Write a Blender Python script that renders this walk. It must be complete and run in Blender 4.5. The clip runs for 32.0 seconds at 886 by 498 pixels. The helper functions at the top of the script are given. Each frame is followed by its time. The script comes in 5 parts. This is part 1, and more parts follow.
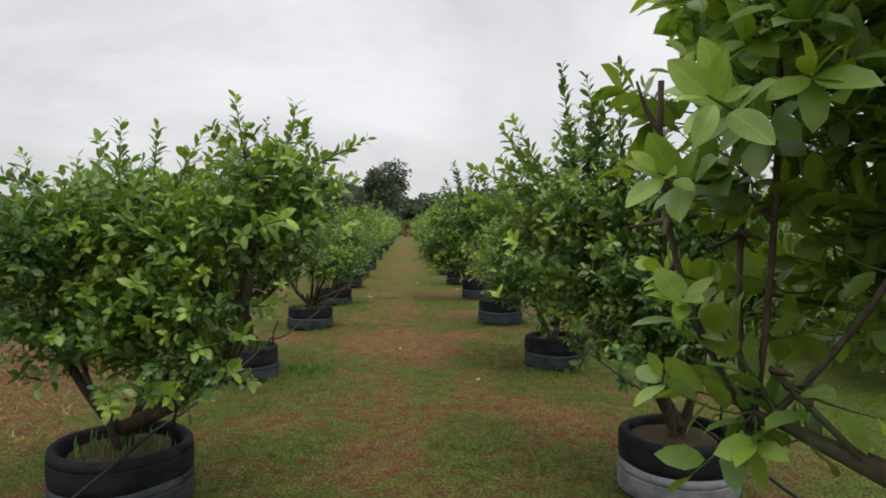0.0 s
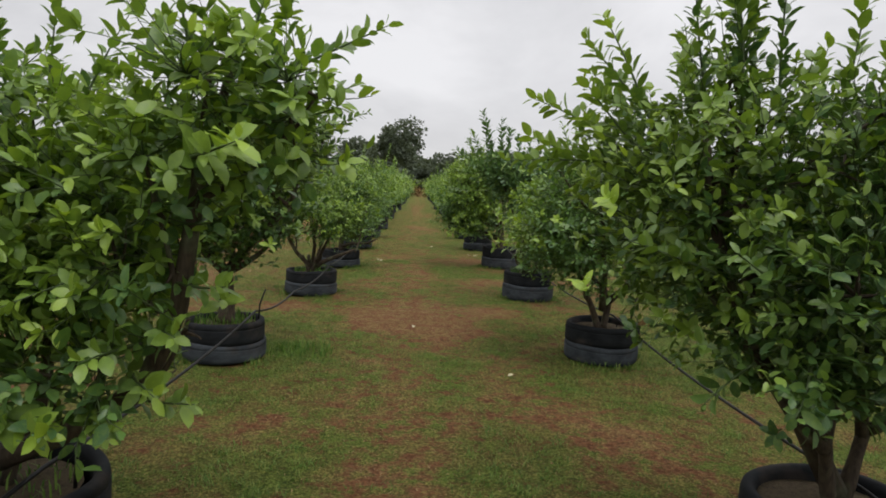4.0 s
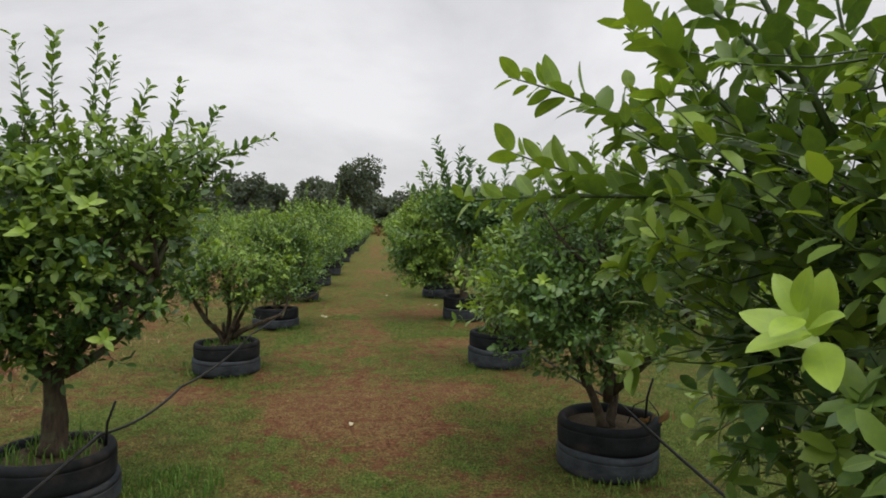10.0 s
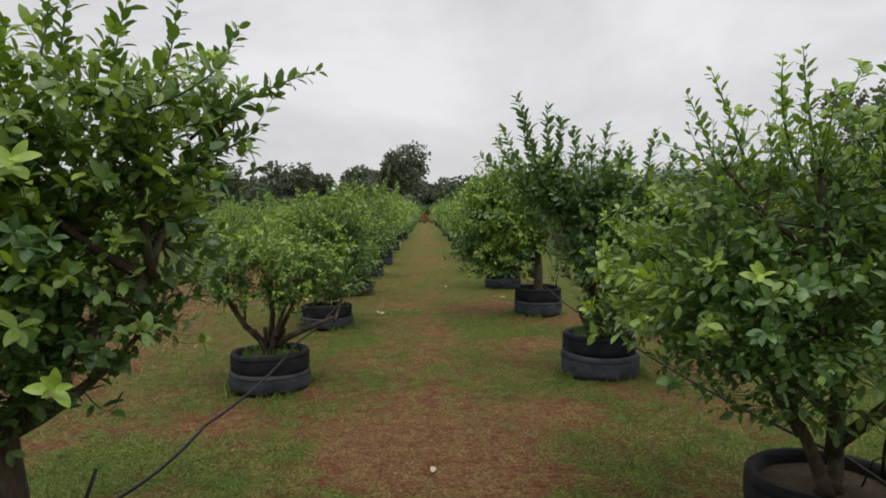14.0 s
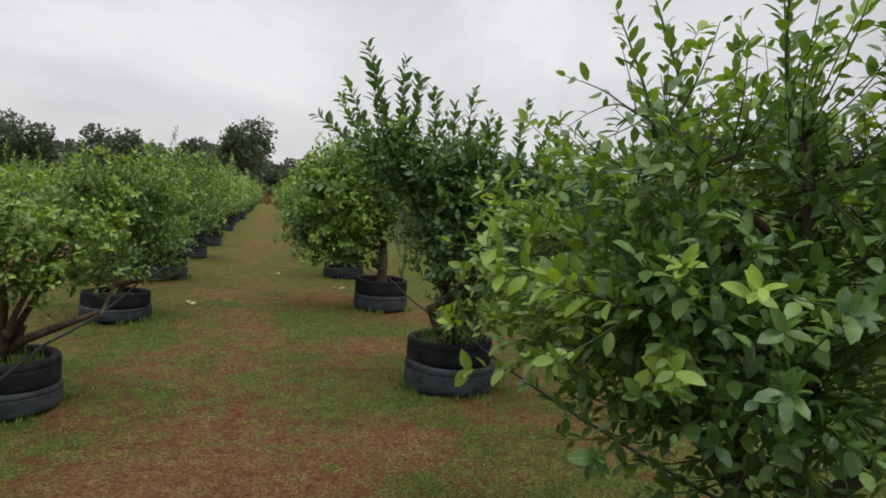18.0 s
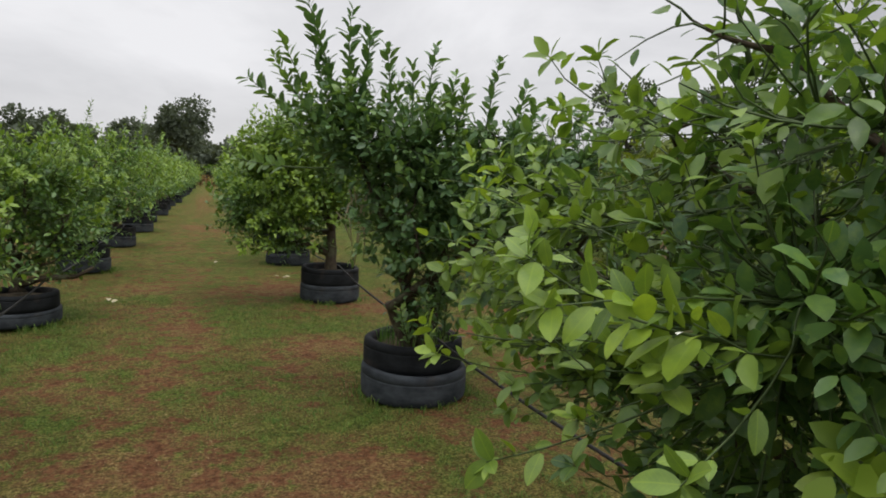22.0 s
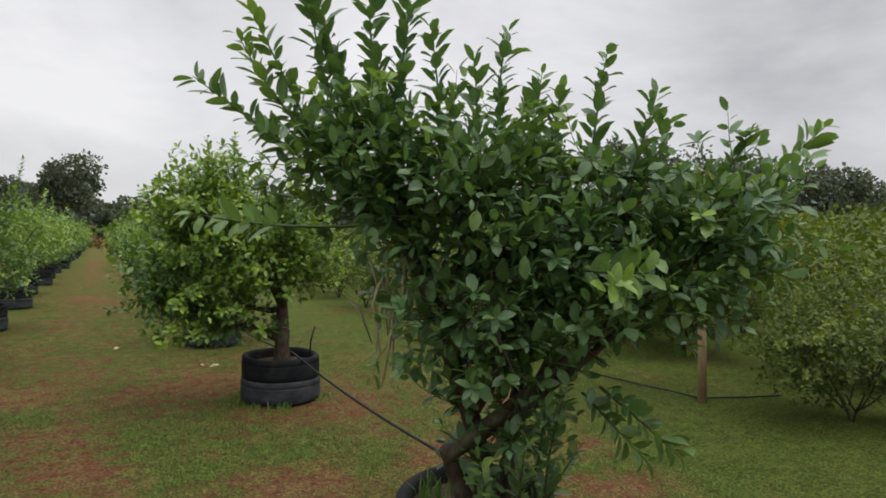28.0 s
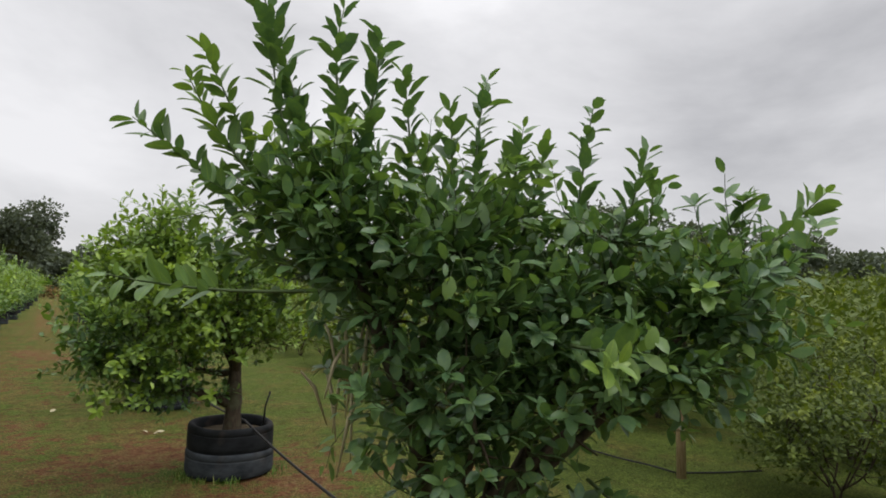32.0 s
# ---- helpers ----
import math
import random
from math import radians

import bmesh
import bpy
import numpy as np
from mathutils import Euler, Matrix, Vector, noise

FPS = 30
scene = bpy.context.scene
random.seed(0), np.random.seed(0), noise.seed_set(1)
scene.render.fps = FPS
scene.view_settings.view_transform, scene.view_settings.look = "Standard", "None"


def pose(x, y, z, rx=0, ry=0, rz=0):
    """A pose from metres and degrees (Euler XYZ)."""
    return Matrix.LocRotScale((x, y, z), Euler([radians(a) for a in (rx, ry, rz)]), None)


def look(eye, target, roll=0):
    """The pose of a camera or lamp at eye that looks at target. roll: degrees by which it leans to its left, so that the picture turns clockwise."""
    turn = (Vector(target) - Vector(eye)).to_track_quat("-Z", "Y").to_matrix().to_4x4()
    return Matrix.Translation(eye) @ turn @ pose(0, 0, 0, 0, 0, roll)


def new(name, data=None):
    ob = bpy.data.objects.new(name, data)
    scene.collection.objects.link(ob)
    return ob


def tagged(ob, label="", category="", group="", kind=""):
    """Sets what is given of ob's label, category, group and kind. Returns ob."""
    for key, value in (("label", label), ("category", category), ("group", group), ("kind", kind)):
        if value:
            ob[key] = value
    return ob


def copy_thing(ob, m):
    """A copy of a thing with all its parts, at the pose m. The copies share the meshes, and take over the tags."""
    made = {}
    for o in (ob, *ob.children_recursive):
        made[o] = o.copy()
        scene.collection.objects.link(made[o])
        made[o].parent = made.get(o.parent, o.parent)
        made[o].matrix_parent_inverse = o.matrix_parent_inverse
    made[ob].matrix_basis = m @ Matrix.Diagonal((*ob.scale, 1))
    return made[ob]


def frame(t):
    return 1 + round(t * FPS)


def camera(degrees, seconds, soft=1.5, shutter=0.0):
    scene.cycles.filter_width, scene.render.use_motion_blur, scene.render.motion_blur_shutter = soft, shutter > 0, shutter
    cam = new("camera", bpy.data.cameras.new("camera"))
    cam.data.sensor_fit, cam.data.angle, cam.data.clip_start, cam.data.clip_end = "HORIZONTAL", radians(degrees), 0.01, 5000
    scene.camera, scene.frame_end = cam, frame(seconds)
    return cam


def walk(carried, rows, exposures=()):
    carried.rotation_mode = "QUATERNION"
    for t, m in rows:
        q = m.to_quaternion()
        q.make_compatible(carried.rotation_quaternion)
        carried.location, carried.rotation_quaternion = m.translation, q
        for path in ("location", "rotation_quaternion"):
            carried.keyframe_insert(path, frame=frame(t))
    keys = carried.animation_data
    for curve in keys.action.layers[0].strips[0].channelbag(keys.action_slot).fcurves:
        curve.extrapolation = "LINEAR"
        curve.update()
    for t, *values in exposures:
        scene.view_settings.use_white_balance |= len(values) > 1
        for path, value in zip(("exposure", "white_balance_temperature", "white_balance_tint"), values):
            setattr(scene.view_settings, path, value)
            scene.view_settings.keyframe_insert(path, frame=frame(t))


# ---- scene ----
cam = camera(70.0, 32.0, soft=1.8)

PATH = [
    (0, (0.414, 0.094, 1.516), (0.533, 2.089, 1.442), 0.2),
    (0.5, (0.446, 0.204, 1.503), (0.366, 2.193, 1.304), 0.3),
    (1, (0.388, 0.372, 1.484), (0.437, 2.359, 1.262), 1.2),
    (1.5, (0.272, 0.518, 1.486), (0.345, 2.509, 1.321), 2.7),
    (2, (0.311, 0.679, 1.469), (0.114, 2.656, 1.237), 0.1),
    (2.5, (0.392, 0.856, 1.469), (0.153, 2.836, 1.316), 2.9),
    (3, (0.398, 0.983, 1.461), (0.262, 2.968, 1.256), 4.7),
    (3.5, (0.318, 1.189, 1.455), (0.419, 3.177, 1.260), 2.6),
    (5.5, (0.418, 1.763, 1.501), (0.439, 3.754, 1.305), 4.5),
    (6, (0.344, 1.921, 1.537), (0.464, 3.912, 1.399), 2.8),
    (6.5, (0.330, 2.029, 1.511), (0.468, 4.015, 1.318), 3.5),
    (7, (0.465, 2.207, 1.498), (0.434, 4.202, 1.361), 3.8),
    (7.5, (0.554, 2.286, 1.511), (0.591, 4.278, 1.342), 3.9),
    (8, (0.559, 2.484, 1.505), (1.003, 4.431, 1.388), 4.8),
    (8.5, (0.455, 2.608, 1.544), (1.214, 4.456, 1.445), 0.5),
    (9, (0.425, 2.693, 1.557), (1.150, 4.554, 1.454), 1.7),
    (9.5, (0.476, 2.833, 1.557), (0.941, 4.778, 1.513), 0.3),
    (10, (0.551, 2.952, 1.541), (0.751, 4.940, 1.465), 1.0),
    (10.5, (0.545, 3.094, 1.505), (0.715, 5.074, 1.283), 1.4),
    (11, (0.441, 3.295, 1.529), (0.760, 5.267, 1.422), -1.2),
    (11.5, (0.391, 3.417, 1.509), (0.618, 5.396, 1.324), -1.7),
    (12, (0.421, 3.635, 1.507), (0.261, 5.625, 1.394), -1.8),
    (12.5, (0.483, 3.771, 1.496), (0.204, 5.744, 1.325), -1.5),
    (13, (0.446, 3.911, 1.468), (0.334, 5.898, 1.268), -0.0),
    (13.5, (0.315, 4.095, 1.484), (0.374, 6.088, 1.321), -1.2),
    (15.5, (0.342, 4.725, 1.362), (0.340, 6.724, 1.296), 2.2),
    (16, (0.218, 4.874, 1.388), (0.412, 6.863, 1.321), 1.8),
    (16.5, (0.219, 4.967, 1.376), (0.433, 6.952, 1.248), 2.2),
    (17, (0.334, 5.124, 1.364), (0.452, 7.119, 1.269), 0.7),
    (17.5, (0.456, 5.244, 1.386), (0.624, 7.235, 1.295), 2.0),
    (18, (0.516, 5.340, 1.371), (1.053, 7.261, 1.229), 3.5),
    (18.5, (0.506, 5.535, 1.387), (1.576, 7.223, 1.297), 2.4),
    (19, (0.522, 5.595, 1.404), (1.880, 7.060, 1.333), 2.3),
    (19.5, (0.537, 5.613, 1.409), (1.974, 7.002, 1.325), 1.1),
    (20, (0.528, 5.616, 1.407), (2.028, 6.936, 1.324), 1.0),
    (20.5, (0.505, 5.629, 1.415), (1.974, 6.983, 1.318), 1.5),
    (21, (0.543, 5.727, 1.408), (1.755, 7.311, 1.267), 1.2),
    (21.5, (0.617, 5.865, 1.406), (1.409, 7.699, 1.314), 0.4),
    (22, (0.626, 6.017, 1.369), (1.320, 7.882, 1.166), 2.4),
    (22.5, (0.533, 6.234, 1.399), (1.360, 8.051, 1.262), -0.5),
    (23, (0.507, 6.358, 1.392), (1.147, 8.244, 1.208), -0.5),
    (23.5, (0.571, 6.522, 1.391), (0.952, 8.485, 1.362), -0.6),
    (24, (0.622, 6.640, 1.401), (0.975, 8.608, 1.349), 2.3),
    (24.5, (0.582, 6.786, 1.386), (1.068, 8.724, 1.296), 3.7),
    (26.5, (0.552, 7.313, 1.396), (1.015, 9.259, 1.359), 2.4),
    (27, (0.543, 7.436, 1.376), (1.158, 9.339, 1.318), 3.1),
    (27.5, (0.507, 7.615, 1.404), (1.490, 9.356, 1.370), 0.2),
    (28, (0.546, 7.727, 1.395), (1.499, 9.485, 1.365), 0.7),
    (28.5, (0.644, 7.831, 1.410), (1.537, 9.618, 1.490), 0.8),
    (29, (0.696, 7.870, 1.413), (1.763, 9.560, 1.486), 0.3),
    (29.5, (0.715, 7.868, 1.418), (1.931, 9.450, 1.539), 0.9),
    (30, (0.731, 7.876, 1.427), (1.968, 9.438, 1.600), -0.1),
    (30.5, (0.729, 7.880, 1.443), (1.948, 9.443, 1.712), 0.1),
    (31, (0.728, 7.883, 1.455), (1.928, 9.455, 1.749), 0.7),
    (31.5, (0.720, 7.900, 1.448), (1.891, 9.503, 1.692), 1.1),
    (32, (0.668, 7.963, 1.433), (1.703, 9.668, 1.583), 1.8),
]
walk(cam, [(t, look(eye, target, roll)) for t, eye, target, roll in PATH], exposures=((0, 0.02), (1, -0.14), (3, -0.08), (6, 0.03), (9, 0.0), (11, -0.06), (13, -0.09), (16, -0.06), (18, -0.06), (20, 0.03), (22, -0.02), (24, -0.04), (28, 0.0), (32, 0.0)))

# ---- world, sun, exposure ----
world = bpy.data.worlds.new("overcast_sky")
scene.world = world
world.use_nodes = True
wn, wl = world.node_tree.nodes, world.node_tree.links
wn.clear()
w_out = wn.new("ShaderNodeOutputWorld")
w_bg = wn.new("ShaderNodeBackground")
w_tc = wn.new("ShaderNodeTexCoord")
w_map = wn.new("ShaderNodeMapping")
w_map.inputs["Scale"].default_value = (1.0, 1.0, 2.3)
w_n1 = wn.new("ShaderNodeTexNoise")
w_n1.inputs["Scale"].default_value = 1.7
w_n1.inputs["Detail"].default_value = 7.0
w_n1.inputs["Roughness"].default_value = 0.56
w_n1.inputs["Distortion"].default_value = 0.35
w_ramp = wn.new("ShaderNodeValToRGB")
w_ramp.color_ramp.elements[0].position = 0.30
w_ramp.color_ramp.elements[0].color = (0.47, 0.47, 0.49, 1)
w_ramp.color_ramp.elements[1].position = 0.68
w_ramp.color_ramp.elements[1].color = (0.85, 0.845, 0.865, 1)
w_sky = wn.new("ShaderNodeTexSky")
w_sky.sky_type = "NISHITA"
w_sky.sun_disc = False
w_sky.sun_elevation = radians(52)
w_sky.sun_rotation = radians(20)
w_mul = wn.new("ShaderNodeVectorMath")
w_mul.operation = "SCALE"
w_mul.inputs["Scale"].default_value = 0.004
w_add = wn.new("ShaderNodeVectorMath")
w_add.operation = "ADD"
wl.new(w_tc.outputs["Generated"], w_map.inputs["Vector"])
wl.new(w_map.outputs["Vector"], w_n1.inputs["Vector"])
wl.new(w_n1.outputs["Fac"], w_ramp.inputs["Fac"])
wl.new(w_sky.outputs["Color"], w_mul.inputs[0])
wl.new(w_mul.outputs["Vector"], w_add.inputs[0])
# an overcast sky is brighter overhead than at the horizon
w_sep = wn.new("ShaderNodeSeparateXYZ")
w_zen = wn.new("ShaderNodeMapRange")
w_zen.interpolation_type = "SMOOTHSTEP"
w_zen.inputs["From Min"].default_value = 0.35
w_zen.inputs["From Max"].default_value = 1.0
w_zen.inputs["To Min"].default_value = 1.0
w_zen.inputs["To Max"].default_value = 2.9
w_cloud = wn.new("ShaderNodeVectorMath")
w_cloud.operation = "SCALE"
wl.new(w_tc.outputs["Generated"], w_sep.inputs["Vector"])
wl.new(w_sep.outputs["Z"], w_zen.inputs["Value"])
wl.new(w_ramp.outputs["Color"], w_cloud.inputs[0])
wl.new(w_zen.outputs["Result"], w_cloud.inputs["Scale"])
wl.new(w_cloud.outputs["Vector"], w_add.inputs[1])
wl.new(w_add.outputs["Vector"], w_bg.inputs["Color"])
w_bg.inputs["Strength"].default_value = 1.0
wl.new(w_bg.outputs["Background"], w_out.inputs["Surface"])

sun_data = bpy.data.lights.new("sun", "SUN")
sun_data.energy = 1.0
sun_data.angle = radians(25)
sun_data.color = (1.0, 0.97, 0.92)
sun = new("sun", sun_data)
sun.matrix_world = look((6, -3, 30), (0, 8, 0))


# ---- materials ----
def material(name, rough=0.6, spec=0.5):
    m = bpy.data.materials.new(name)
    m.use_nodes = True
    b = m.node_tree.nodes["Principled BSDF"]
    b.inputs["Roughness"].default_value = rough
    b.inputs["Specular IOR Level"].default_value = spec
    return m, m.node_tree.nodes, m.node_tree.links, b


def noise_node(n, l, scale, detail=4.0, rough=0.55, coord=None):
    t = n.new("ShaderNodeTexNoise")
    t.inputs["Scale"].default_value = scale
    t.inputs["Detail"].default_value = detail
    t.inputs["Roughness"].default_value = rough
    if coord is not None:
        l.new(coord, t.inputs["Vector"])
    return t


def ramp_node(n, l, fac, *stops):
    r = n.new("ShaderNodeValToRGB")
    e = r.color_ramp.elements
    while len(e) < len(stops):
        e.new(0.5)
    for i, (p, c) in enumerate(stops):
        e[i].position, e[i].color = p, (*c, 1)
    l.new(fac, r.inputs["Fac"])
    return r.outputs["Color"]


def mix_node(n, l, fac, a, b, mode="MIX"):
    m = n.new("ShaderNodeMix")
    m.data_type, m.blend_type = "RGBA", mode
    for sock, v in ((m.inputs["Factor"], fac), (m.inputs["A"], a), (m.inputs["B"], b)):
        if isinstance(v, (int, float)):
            sock.default_value = v
        elif isinstance(v, tuple):
            sock.default_value = (*v, 1)
        else:
            l.new(v, sock)
    return m.outputs["Result"]


def bump_node(n, l, b, height, strength, distance):
    u = n.new("ShaderNodeBump")
    u.inputs["Strength"].default_value = strength
    u.inputs["Distance"].default_value = distance
    l.new(height, u.inputs["Height"])
    l.new(u.outputs["Normal"], b.inputs["Normal"])


def leaf_material(name, dark, mid, young, single=False, thin=0.34, gloss=0.38):
    """Waxy leaf: colour by leaf and by age, some light passes through."""
    m, n, l, b = material(name, gloss + 0.02, 0.5)
    if single:
        rnd = n.new("ShaderNodeObjectInfo").outputs["Random"]
        age = n.new("ShaderNodeObjectInfo").outputs["Alpha"]
    else:
        rnd = n.new("ShaderNodeNewGeometry").outputs["Random Per Island"]
        at = n.new("ShaderNodeAttribute")
        at.attribute_name = "age"
        age = at.outputs["Fac"]
    tc = n.new("ShaderNodeTexCoord")
    patch = noise_node(n, l, 3.0, 2.0, 0.5, tc.outputs["Object"])
    base = mix_node(n, l, rnd, dark, mid)
    col = mix_node(n, l, age, base, young)
    blotch = noise_node(n, l, 60.0, 3.0, 0.6, tc.outputs["Object"])
    col = mix_node(n, l, ramp_node(n, l, blotch.outputs["Fac"], (0.45, (0, 0, 0)), (0.8, (0.35, 0.35, 0.35))), col, young)
    col = mix_node(n, l, ramp_node(n, l, patch.outputs["Fac"], (0.35, (0.0, 0.0, 0.0)), (0.7, (0.35, 0.35, 0.35))), col, mid)
    if single:
        # pale midrib and faint side veins, in the leaf's own coordinates
        sep = n.new("ShaderNodeSeparateXYZ")
        l.new(tc.outputs["Object"], sep.inputs["Vector"])
        side = n.new("ShaderNodeMath")
        side.operation = "ABSOLUTE"
        l.new(sep.outputs["Y"], side.inputs[0])
        rib = ramp_node(n, l, side.outputs["Value"], (0.006, (0.42, 0.42, 0.42)), (0.018, (0.0, 0.0, 0.0)))
        wave = n.new("ShaderNodeMath")
        wave.operation = "MULTIPLY_ADD"
        l.new(side.outputs["Value"], wave.inputs[0])
        wave.inputs[1].default_value = -1.0
        l.new(sep.outputs["X"], wave.inputs[2])
        saw = n.new("ShaderNodeMath")
        saw.operation = "PINGPONG"
        l.new(wave.outputs["Value"], saw.inputs[0])
        saw.inputs[1].default_value = 0.06
        vein = ramp_node(n, l, saw.outputs["Value"], (0.004, (0.16, 0.16, 0.16)), (0.012, (0.0, 0.0, 0.0)))
        col = mix_node(n, l, mix_node(n, l, 1.0, rib, vein, "LIGHTEN"), col, young)
    l.new(col, b.inputs["Base Color"])
    tr = n.new("ShaderNodeBsdfTranslucent")
    l.new(mix_node(n, l, 1.0, col, (1.0, 1.0, 0.45), "MULTIPLY"), tr.inputs["Color"])
    mx = n.new("ShaderNodeMixShader")
    mx.inputs["Fac"].default_value = thin
    l.new(b.outputs["BSDF"], mx.inputs[1])
    l.new(tr.outputs["BSDF"], mx.inputs[2])
    l.new(mx.outputs["Shader"], n["Material Output"].inputs["Surface"])
    return m


LIME_DARK, LIME_MID, LIME_YOUNG = (0.044, 0.106, 0.046), (0.112, 0.218, 0.052), (0.36, 0.50, 0.055)
M_leaf = leaf_material("lime_leaf", LIME_DARK, LIME_MID, LIME_YOUNG)
M_leaf_dark = leaf_material("dark_lime_leaf", (0.060, 0.132, 0.068), (0.118, 0.215, 0.082), (0.30, 0.44, 0.06))
M_leaf_single_dark = leaf_material("dark_lime_leaf_single", (0.060, 0.132, 0.068), (0.118, 0.215, 0.082), (0.30, 0.44, 0.06), single=True)
M_leaf_single = leaf_material("lime_leaf_single", LIME_DARK, LIME_MID, LIME_YOUNG, single=True)
M_leaf_old = leaf_material("old_lime_leaf", (0.036, 0.090, 0.038), (0.086, 0.172, 0.046), (0.34, 0.47, 0.055), thin=0.32, gloss=0.40)
M_leaf_single_old = leaf_material("old_lime_leaf_single", (0.036, 0.090, 0.038), (0.086, 0.172, 0.046), (0.34, 0.47, 0.055), single=True, thin=0.32, gloss=0.40)
M_leaf_yellow = leaf_material("guava_leaf", (0.042, 0.075, 0.012), (0.100, 0.145, 0.020), (0.26, 0.31, 0.030), gloss=0.62)
# far foliage: aerial haze is put into the leaf colours, paler and greyer
M_leaf_wood_hazed = leaf_material("woodland_leaf_hazed", (0.075, 0.098, 0.070), (0.105, 0.130, 0.088), (0.12, 0.14, 0.09), thin=0.25, gloss=0.7)


def bark_material(name, a, c):
    m, n, l, b = material(name, 0.85, 0.25)
    tc = n.new("ShaderNodeTexCoord")
    mp = n.new("ShaderNodeMapping")
    mp.inputs["Scale"].default_value = (1, 1, 0.25)
    l.new(tc.outputs["Object"], mp.inputs["Vector"])
    f = noise_node(n, l, 60, 6, 0.65, mp.outputs["Vector"])
    g = noise_node(n, l, 9, 3, 0.5, tc.outputs["Object"])
    col = ramp_node(n, l, f.outputs["Fac"], (0.3, a), (0.7, c))
    moss = ramp_node(n, l, g.outputs["Fac"], (0.52, (0, 0, 0)), (0.68, (0.5, 0.5, 0.5)))
    l.new(mix_node(n, l, moss, col, (0.14, 0.16, 0.09)), b.inputs["Base Color"])
    bump_node(n, l, b, f.outputs["Fac"], 0.6, 0.006)
    return m


M_bark = bark_material("lime_bark", (0.026, 0.020, 0.014), (0.090, 0.066, 0.042))
M_twig, n, l, b = material("green_twig", 0.6, 0.4)
b.inputs["Base Color"].default_value = (0.055, 0.085, 0.025, 1)
M_bark_wood = bark_material("woodland_bark", (0.03, 0.026, 0.02), (0.08, 0.07, 0.055))


def tyre_material(name, base, dust, amount):
    m, n, l, b = material(name, 0.8, 0.16)
    tc = n.new("ShaderNodeTexCoord")
    mp = n.new("ShaderNodeMapping")
    mp.inputs["Scale"].default_value = (1, 1, 2.2)
    l.new(tc.outputs["Object"], mp.inputs["Vector"])
    f = noise_node(n, l, 5, 6, 0.65, mp.outputs["Vector"])
    g = noise_node(n, l, 3.5, 4, 0.6, tc.outputs["Object"])
    fac = ramp_node(n, l, f.outputs["Fac"], (0.38, (0, 0, 0)), (0.72, (amount, amount, amount)))
    col = mix_node(n, l, fac, base, dust)
    mud = ramp_node(n, l, g.outputs["Fac"], (0.55, (0, 0, 0)), (0.75, (0.45, 0.45, 0.45)))
    col = mix_node(n, l, mud, col, (0.10, 0.075, 0.055))
    l.new(col, b.inputs["Base Color"])
    l.new(ramp_node(n, l, f.outputs["Fac"], (0.3, (0.68, 0.68, 0.68)), (0.7, (0.95, 0.95, 0.95))), b.inputs["Roughness"])
    bump_node(n, l, b, f.outputs["Fac"], 0.35, 0.006)
    return m


M_tyre_dark = tyre_material("tyre_black", (0.006, 0.007, 0.008), (0.034, 0.037, 0.041), 0.7)
M_tyre_grey = tyre_material("tyre_weathered", (0.020, 0.024, 0.028), (0.085, 0.095, 0.106), 0.8)
M_tyre_pale = tyre_material("tyre_bleached", (0.10, 0.11, 0.11), (0.30, 0.31, 0.31), 0.9)

M_soil, n, l, b = material("planter_soil", 0.95, 0.15)
tc = n.new("ShaderNodeTexCoord")
f = noise_node(n, l, 45, 6, 0.7, tc.outputs["Object"])
l.new(ramp_node(n, l, f.outputs["Fac"], (0.3, (0.035, 0.026, 0.017)), (0.55, (0.10, 0.075, 0.045)), (0.75, (0.06, 0.085, 0.025))), b.inputs["Base Color"])
bump_node(n, l, b, f.outputs["Fac"], 0.8, 0.02)

M_hose, n, l, b = material("black_poly_hose", 0.55, 0.25)
tc = n.new("ShaderNodeTexCoord")
f = noise_node(n, l, 30, 4, 0.6, tc.outputs["Object"])
l.new(ramp_node(n, l, f.outputs["Fac"], (0.35, (0.006, 0.006, 0.007)), (0.75, (0.03, 0.028, 0.026))), b.inputs["Base Color"])

M_stake, n, l, b = material("weathered_timber", 0.85, 0.25)
tc = n.new("ShaderNodeTexCoord")
mp = n.new("ShaderNodeMapping")
mp.inputs["Scale"].default_value = (6, 6, 0.6)
l.new(tc.outputs["Object"], mp.inputs["Vector"])
f = noise_node(n, l, 14, 6, 0.65, mp.outputs["Vector"])
l.new(ramp_node(n, l, f.outputs["Fac"], (0.3, (0.24, 0.16, 0.085)), (0.7, (0.48, 0.36, 0.21))), b.inputs["Base Color"])
bump_node(n, l, b, f.outputs["Fac"], 0.4, 0.004)

# ground: reddish sandy earth with a thin, patchy sward; "cover" is how thick the sward stands
M_ground, n, l, b = material("sandy_earth_and_turf", 0.95, 0.12)
tc = n.new("ShaderNodeTexCoord")
at = n.new("ShaderNodeAttribute")
at.attribute_name = "cover"
f1 = noise_node(n, l, 24, 7, 0.72, tc.outputs["Object"])
f2 = noise_node(n, l, 2.4, 5, 0.6, tc.outputs["Object"])
f3 = noise_node(n, l, 75, 5, 0.72, tc.outputs["Object"])
f4 = noise_node(n, l, 7, 6, 0.68, tc.outputs["Object"])
f5 = noise_node(n, l, 40, 4, 0.7, tc.outputs["Object"])
earth = ramp_node(n, l, f1.outputs["Fac"], (0.36, (0.17, 0.070, 0.032)), (0.5, (0.275, 0.122, 0.056)), (0.64, (0.39, 0.205, 0.105)))
thatch = ramp_node(n, l, f3.outputs["Fac"], (0.36, (0.10, 0.060, 0.024)), (0.5, (0.24, 0.145, 0.056)), (0.64, (0.46, 0.33, 0.145)))
